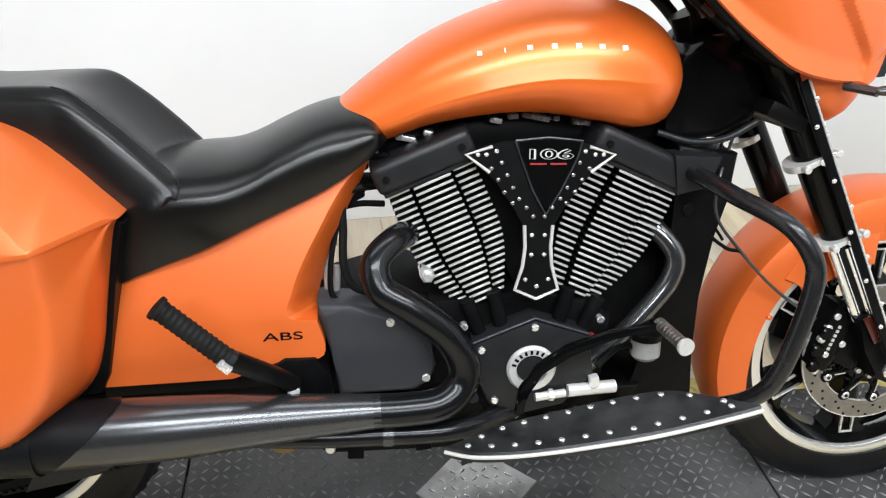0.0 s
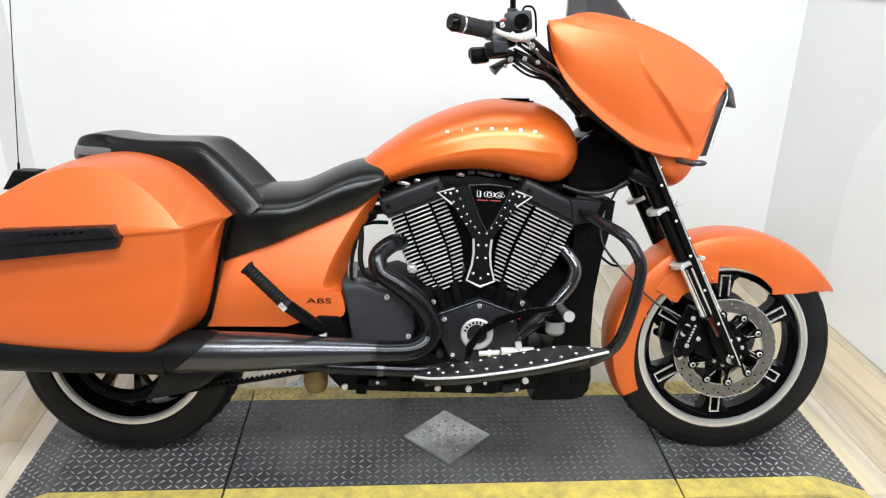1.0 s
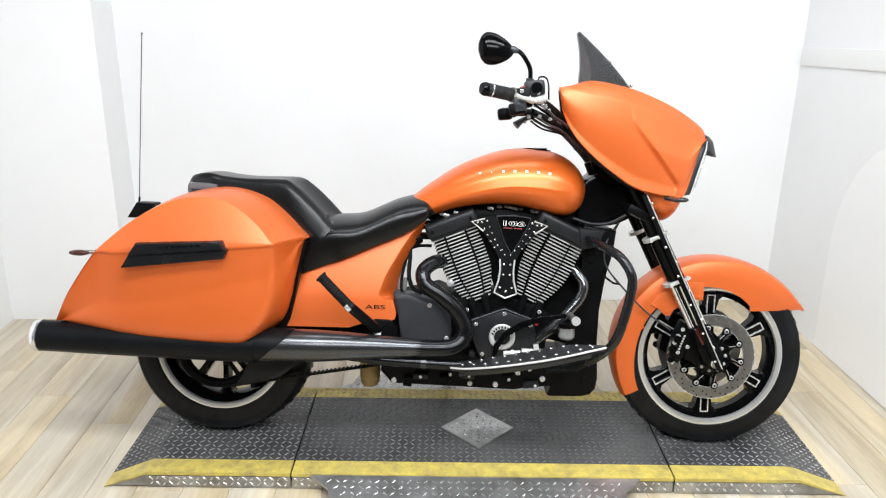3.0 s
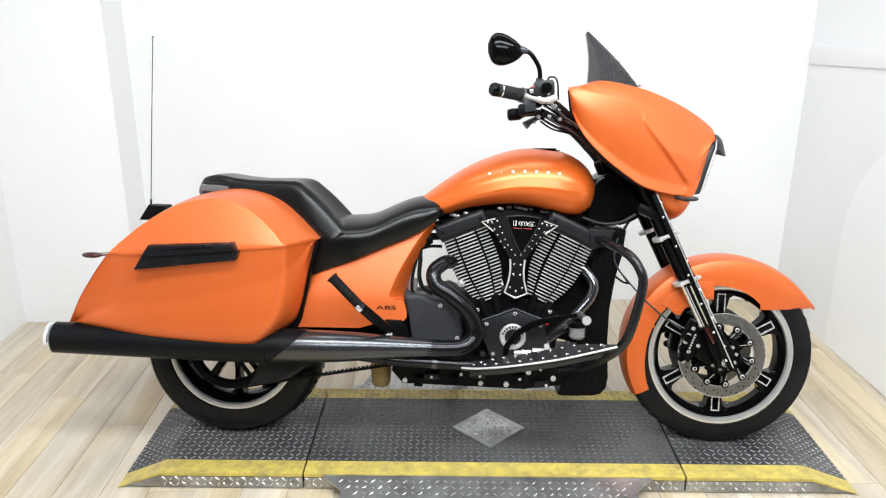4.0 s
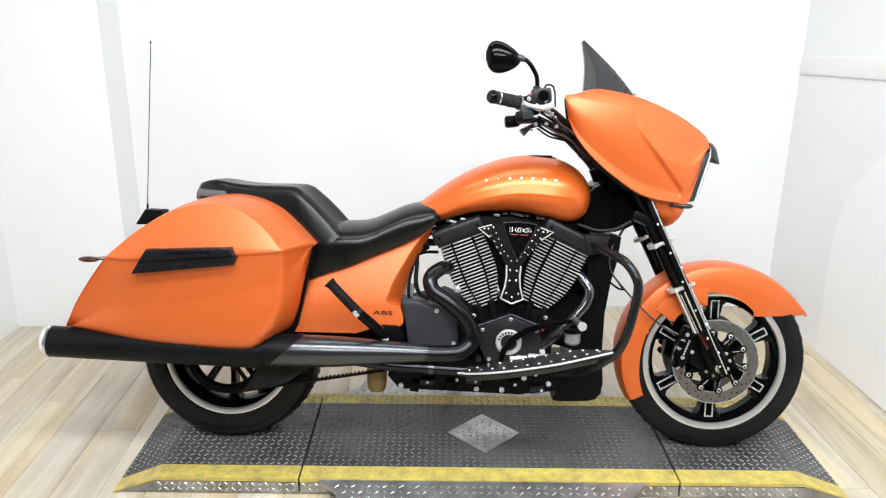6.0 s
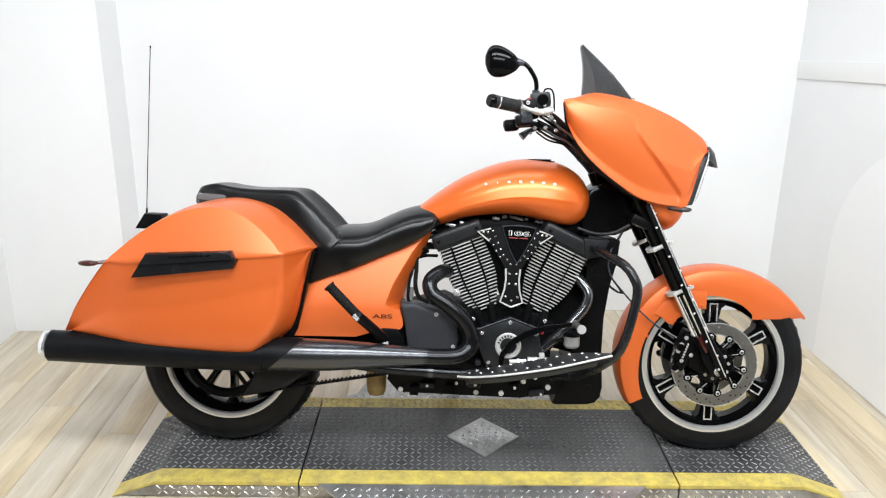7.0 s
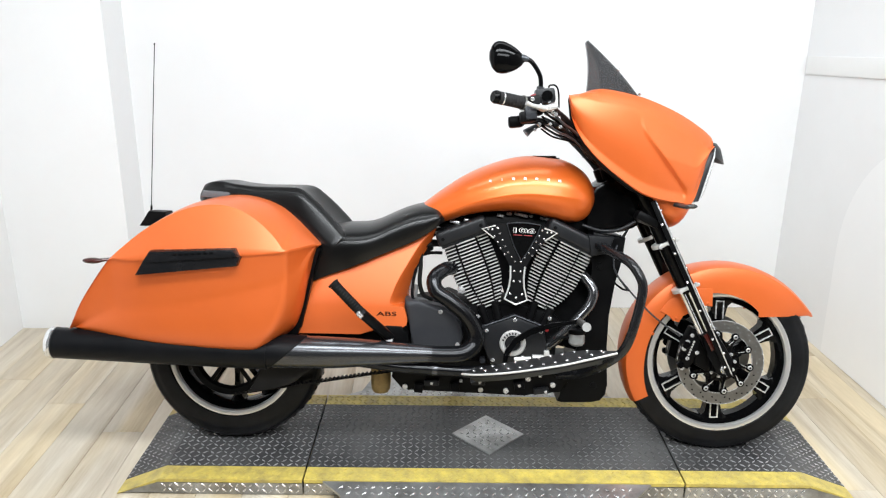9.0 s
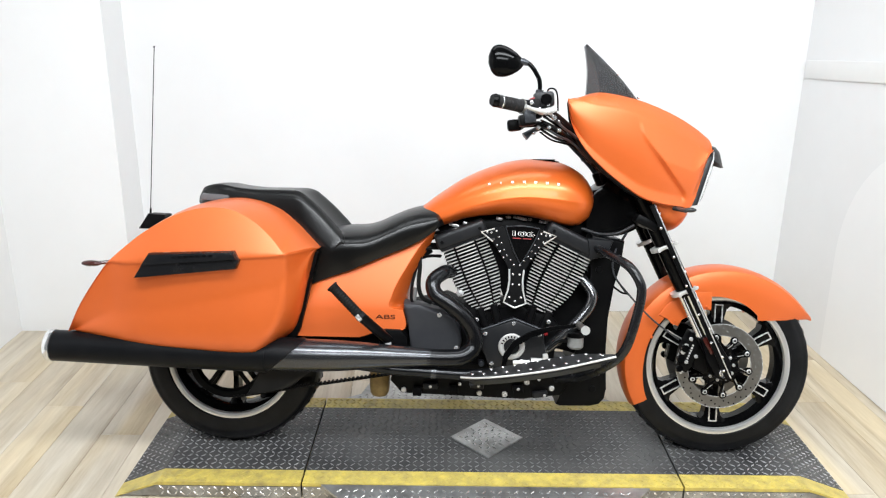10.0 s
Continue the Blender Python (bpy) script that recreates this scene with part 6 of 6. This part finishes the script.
# handlebar, grips, controls, mirror
bm = bmesh.new()
tube(bm, [(1.285, -0.03, 0.93), (1.25, -0.08, 0.99), (1.17, -0.165, 1.070), (1.09, -0.255, 1.130), (1.03, -0.32, 1.152), (0.97, -0.362, 1.158), (0.905, -0.394, 1.168)], 0.0125, 14, 8)
tube(bm, [(1.285, 0.03, 0.93), (1.25, 0.09, 0.99), (1.17, 0.20, 1.085), (1.10, 0.255, 1.130), (1.05, 0.28, 1.139), (0.99, 0.302, 1.136)], 0.0125, 14, 8)
bar = sub("handlebar", bm, BLACK, label="black swept-back handlebar")
for s, a, b in ((-1, (0.970, -0.362, 1.158), (0.893, -0.400, 1.170)), (1, (1.02, 0.29, 1.138), (0.985, 0.305, 1.136))):
    bm = bmesh.new()
    a, b = Vector(a), Vector(b)
    ribbed(bm, a, b, 0.0185, 9, 0.001)
    g = part("grip", bm, GRIPGREY, bar, "grey-black ribbed rubber grip")
    bm = bmesh.new()
    tube(bm, [b, b + (b - a).normalized() * 0.018], [0.0195, 0.0205, 0.016], 18, 2)
    part("grip_end", bm, GLOSS, g)
bm = bmesh.new()
box(bm, (1.0, -0.345, 1.15), (0.055, 0.05, 0.06), rotm(-8, "Y"), 0.01)
box(bm, (0.985, -0.35, 1.118), (0.05, 0.045, 0.035), rotm(-8, "Y"), 0.008)
sw = part("switch_housing", bm, BLACK, bar)
bm = bmesh.new()
box(bm, (0.992, -0.374, 1.130), (0.034, 0.010, 0.040), rotm(-8, "Y"), 0.004)
part("switch_cover", bm, HOUSING, bar, "grey switch cover")
bm = bmesh.new()
box(bm, (1.035, -0.335, 1.18), (0.06, 0.055, 0.045), rotm(-6, "Y"), 0.01)
part("fluid_reservoir", bm, CASE, bar, "dark grey front brake reservoir")
bm = bmesh.new()
disc(bm, (1.040, -0.362, 1.180), 0.017, -0.006, 0.01, 20, chamfer=0.002)
part("sight_glass", bm, GLOSS, bar)
bm = bmesh.new()
tube(bm, [(1.07, -0.36, 1.150), (1.03, -0.375, 1.142), (1.005, -0.39, 1.145)], [0.008, 0.010, 0.006], 12, 3)
part("lever_perch", bm, ALU, bar, "bright lever perch")
bm = bmesh.new()
box(bm, (1.0, -0.352, 1.181), (0.018, 0.012, 0.008), rotm(-20, "Y"), 0.003)
part("kill_switch", bm, RED, bar, "small red switch")
for q, r, ln, mat, nm in (((0.9685, -0.3628, 1.1582), 0.0225, 0.005, STEEL, "throttle_collar"), ((0.978, -0.358, 1.1570), 0.0215, 0.014, GLOSS, "throttle_drum"), ((0.905, -0.394, 1.168), 0.0202, 0.004, CHROME, "grip_ring")):
    bm = bmesh.new()
    d = Vector((0.077, 0.038, -0.012)).normalized()
    tube(bm, [Vector(q) - d * ln / 2, Vector(q) + d * ln / 2], r, 18, 1)
    part(nm, bm, mat, bar)
# brake line fittings and small chrome hardware under the bar
for x, y, z, r in ((1.068, -0.330, 1.128, 0.008), (1.052, -0.338, 1.098, 0.006), (1.088, -0.300, 1.092, 0.006), (1.022, -0.318, 1.098, 0.007), (1.012, -0.300, 1.082, 0.005)):
    bm = bmesh.new()
    disc(bm, (x, y, z), r, -0.010, 0.012, 6, chamfer=0.001)
    disc(bm, (x, y, z), r * 0.6, -0.015, 0.0, 12)
    part("banjo_fitting", bm, CHROME, bar)
bm = bmesh.new()
tube(bm, [(1.065, -0.335, 1.128), (1.10, -0.300, 1.100), (1.15, -0.225, 1.075), (1.21, -0.15, 1.025), (1.25, -0.12, 0.965)], 0.0042, 10, 6)
part("brake_line", bm, HOUSING, bar, "grey braided brake line")
bm = bmesh.new()
tube(bm, [(1.045, -0.330, 1.095), (1.085, -0.305, 1.075), (1.14, -0.235, 1.055), (1.20, -0.16, 1.010)], 0.0034, 10, 6)
part("brake_line", bm, HOUSING, bar, "grey braided brake line")
bm = bmesh.new()
tube(bm, [(1.055, -0.355, 1.142), (1.025, -0.385, 1.143), (0.995, -0.402, 1.148), (0.975, -0.410, 1.155)], [0.009, 0.0075, 0.006, 0.007], 12, 5)
part("brake_lever", bm, SILVER, bar, "bright front brake lever")
bm = bmesh.new()
box(bm, (0.952, -0.30, 1.105), (0.045, 0.03, 0.036), rotm(-6, "Y"), 0.01)
tube(bm, [(0.97, -0.30, 1.105), (1.04, -0.29, 1.11)], 0.008, 10, 2)
part("switch_pod", bm, BLACK, bar)
bm = bmesh.new()
tube(bm, [(1.05, -0.27, 1.105), (1.01, -0.275, 1.09), (0.985, -0.28, 1.072)], [0.009, 0.008, 0.013], 10, 4)
part("clutch_lever", bm, HOUSING, bar)
for k in range(10):
    dz, dy = 0.016 - 0.0068 * k + random.uniform(-0.004, 0.004), random.uniform(-0.02, 0.03)
    bm = bmesh.new()
    tube(bm, [(1.03 + 0.004 * (k % 3), -0.31 + dy, 1.128 + dz), (1.085 + random.uniform(-0.015, 0.015), -0.262 + dy, 1.106 + dz), (1.15, -0.175 + dy * 0.6, 1.072 + dz * 0.6), (1.215, -0.10 + dy * 0.4, 1.02 + dz * 0.4), (1.28, -0.05, 0.94)], (0.0030, 0.0040, 0.0026)[k % 3], 8, 6)
    part("cable", bm, (BLACK, GLOSS, CASE)[k % 3], bar)
for x, y, z, r in ((0.995, -0.372, 1.168, 0.006), (1.02, -0.365, 1.150, 0.005), (1.045, -0.352, 1.165, 0.006), (0.975, -0.318, 1.118, 0.006), (1.06, -0.33, 1.135, 0.005), (1.085, -0.29, 1.118, 0.005)):
    bm = bmesh.new()
    disc(bm, (x, y, z), r, -0.012, 0.01, 12, chamfer=0.0015)
    part("bolt", bm, CHROME, bar)
bm = bmesh.new()
tube(bm, [(1.045, -0.33, 1.20), (1.050, -0.33, 1.213), (1.068, -0.325, 1.213), (1.078, -0.315, 1.195), (1.082, -0.305, 1.15)], 0.0026, 8, 6)
part("hose_loop", bm, GLOSS, bar)
bm = bmesh.new()
tube(bm, [(1.02, -0.345, 1.18), (1.021, -0.348, 1.222), (1.014, -0.351, 1.247), (0.990, -0.354, 1.280), (0.960, -0.355, 1.292)], 0.0068, 12, 7)
mi = sub("mirror", bm, GLOSS, bike, "black teardrop rear-view mirror")
bm = bmesh.new()
rings = []
for i in range(15):
    t = i / 14
    x = 0.866 + 0.104 * t
    hgt = curve([(0, 0.012), (0.06, 0.030), (0.2, 0.045), (0.45, 0.046), (0.72, 0.034), (0.92, 0.018), (1, 0.006)], t)
    zc = 1.294 - 0.010 * t
    dep = hgt * 0.55
    rings.append([(x, -0.355 + dep * math.cos(a), zc + hgt * math.sin(a)) for a in (2 * math.pi * k / 20 for k in range(20))])
loft(bm, rings)
part("mirror_shell", bm, GLOSS, mi, "gloss black mirror shell")
bm = bmesh.new()
tube(bm, [(0.958, -0.355, 1.291), (0.968, -0.355, 1.289), (0.982, -0.3545, 1.2845)], [0.009, 0.0105, 0.008], 14, 3)
part("mirror_joint", bm, HOUSING, mi, "grey ball joint of the mirror")
bm = bmesh.new()
tube(bm, [(1.020, -0.345, 1.196), (1.021, -0.346, 1.208)], 0.0115, 6, 1)
part("stem_nut", bm, HOUSING, mi)
# ---- floor planks ----
random.seed(5)
PW, PL = 0.152, 1.22


def plank_mesh(length):
    pb = bmesh.new()
    w, l = PW / 2 - 0.0006, length / 2 - 0.0006
    rows = [[pb.verts.new((x * k, y * (1 - (1 - k) * 0.1), z)) for x, y in ((-w, -l), (w, -l), (w, l), (-w, l))] for z, k in ((-0.004, 1), (-0.0012, 1), (0, 0.993))]
    pb.faces.new(rows[2])
    for lo, hi in zip(rows, rows[1:]):
        for i in range(4):
            j = (i + 1) % 4
            pb.faces.new((lo[i], lo[j], hi[j], hi[i]))
    me = bpy.data.meshes.new("plank")
    bmesh.ops.recalc_face_normals(pb, faces=pb.faces)
    pb.to_mesh(me)
    pb.free()
    me.materials.append(WOOD)
    return me


cuts = {}
x, row = LEFT + PW / 2, 0
while x < RIGHT + PW / 2 - 0.02:
    y, first = BACK - 0.001, True
    while y > -5.0 + 0.01:
        length = (1.22, 0.79, 0.41, 1.0, 0.60)[row % 5] if first else PL
        length = round(min(length, y + 4.999), 4)
        me = cuts.setdefault(length, None) or plank_mesh(length)
        cuts[length] = me
        share("plank", me, Matrix.Translation((x, y - length / 2, FLOOR)), floor)
        y, first = y - length, False
    x, row = x + PW, row + 1
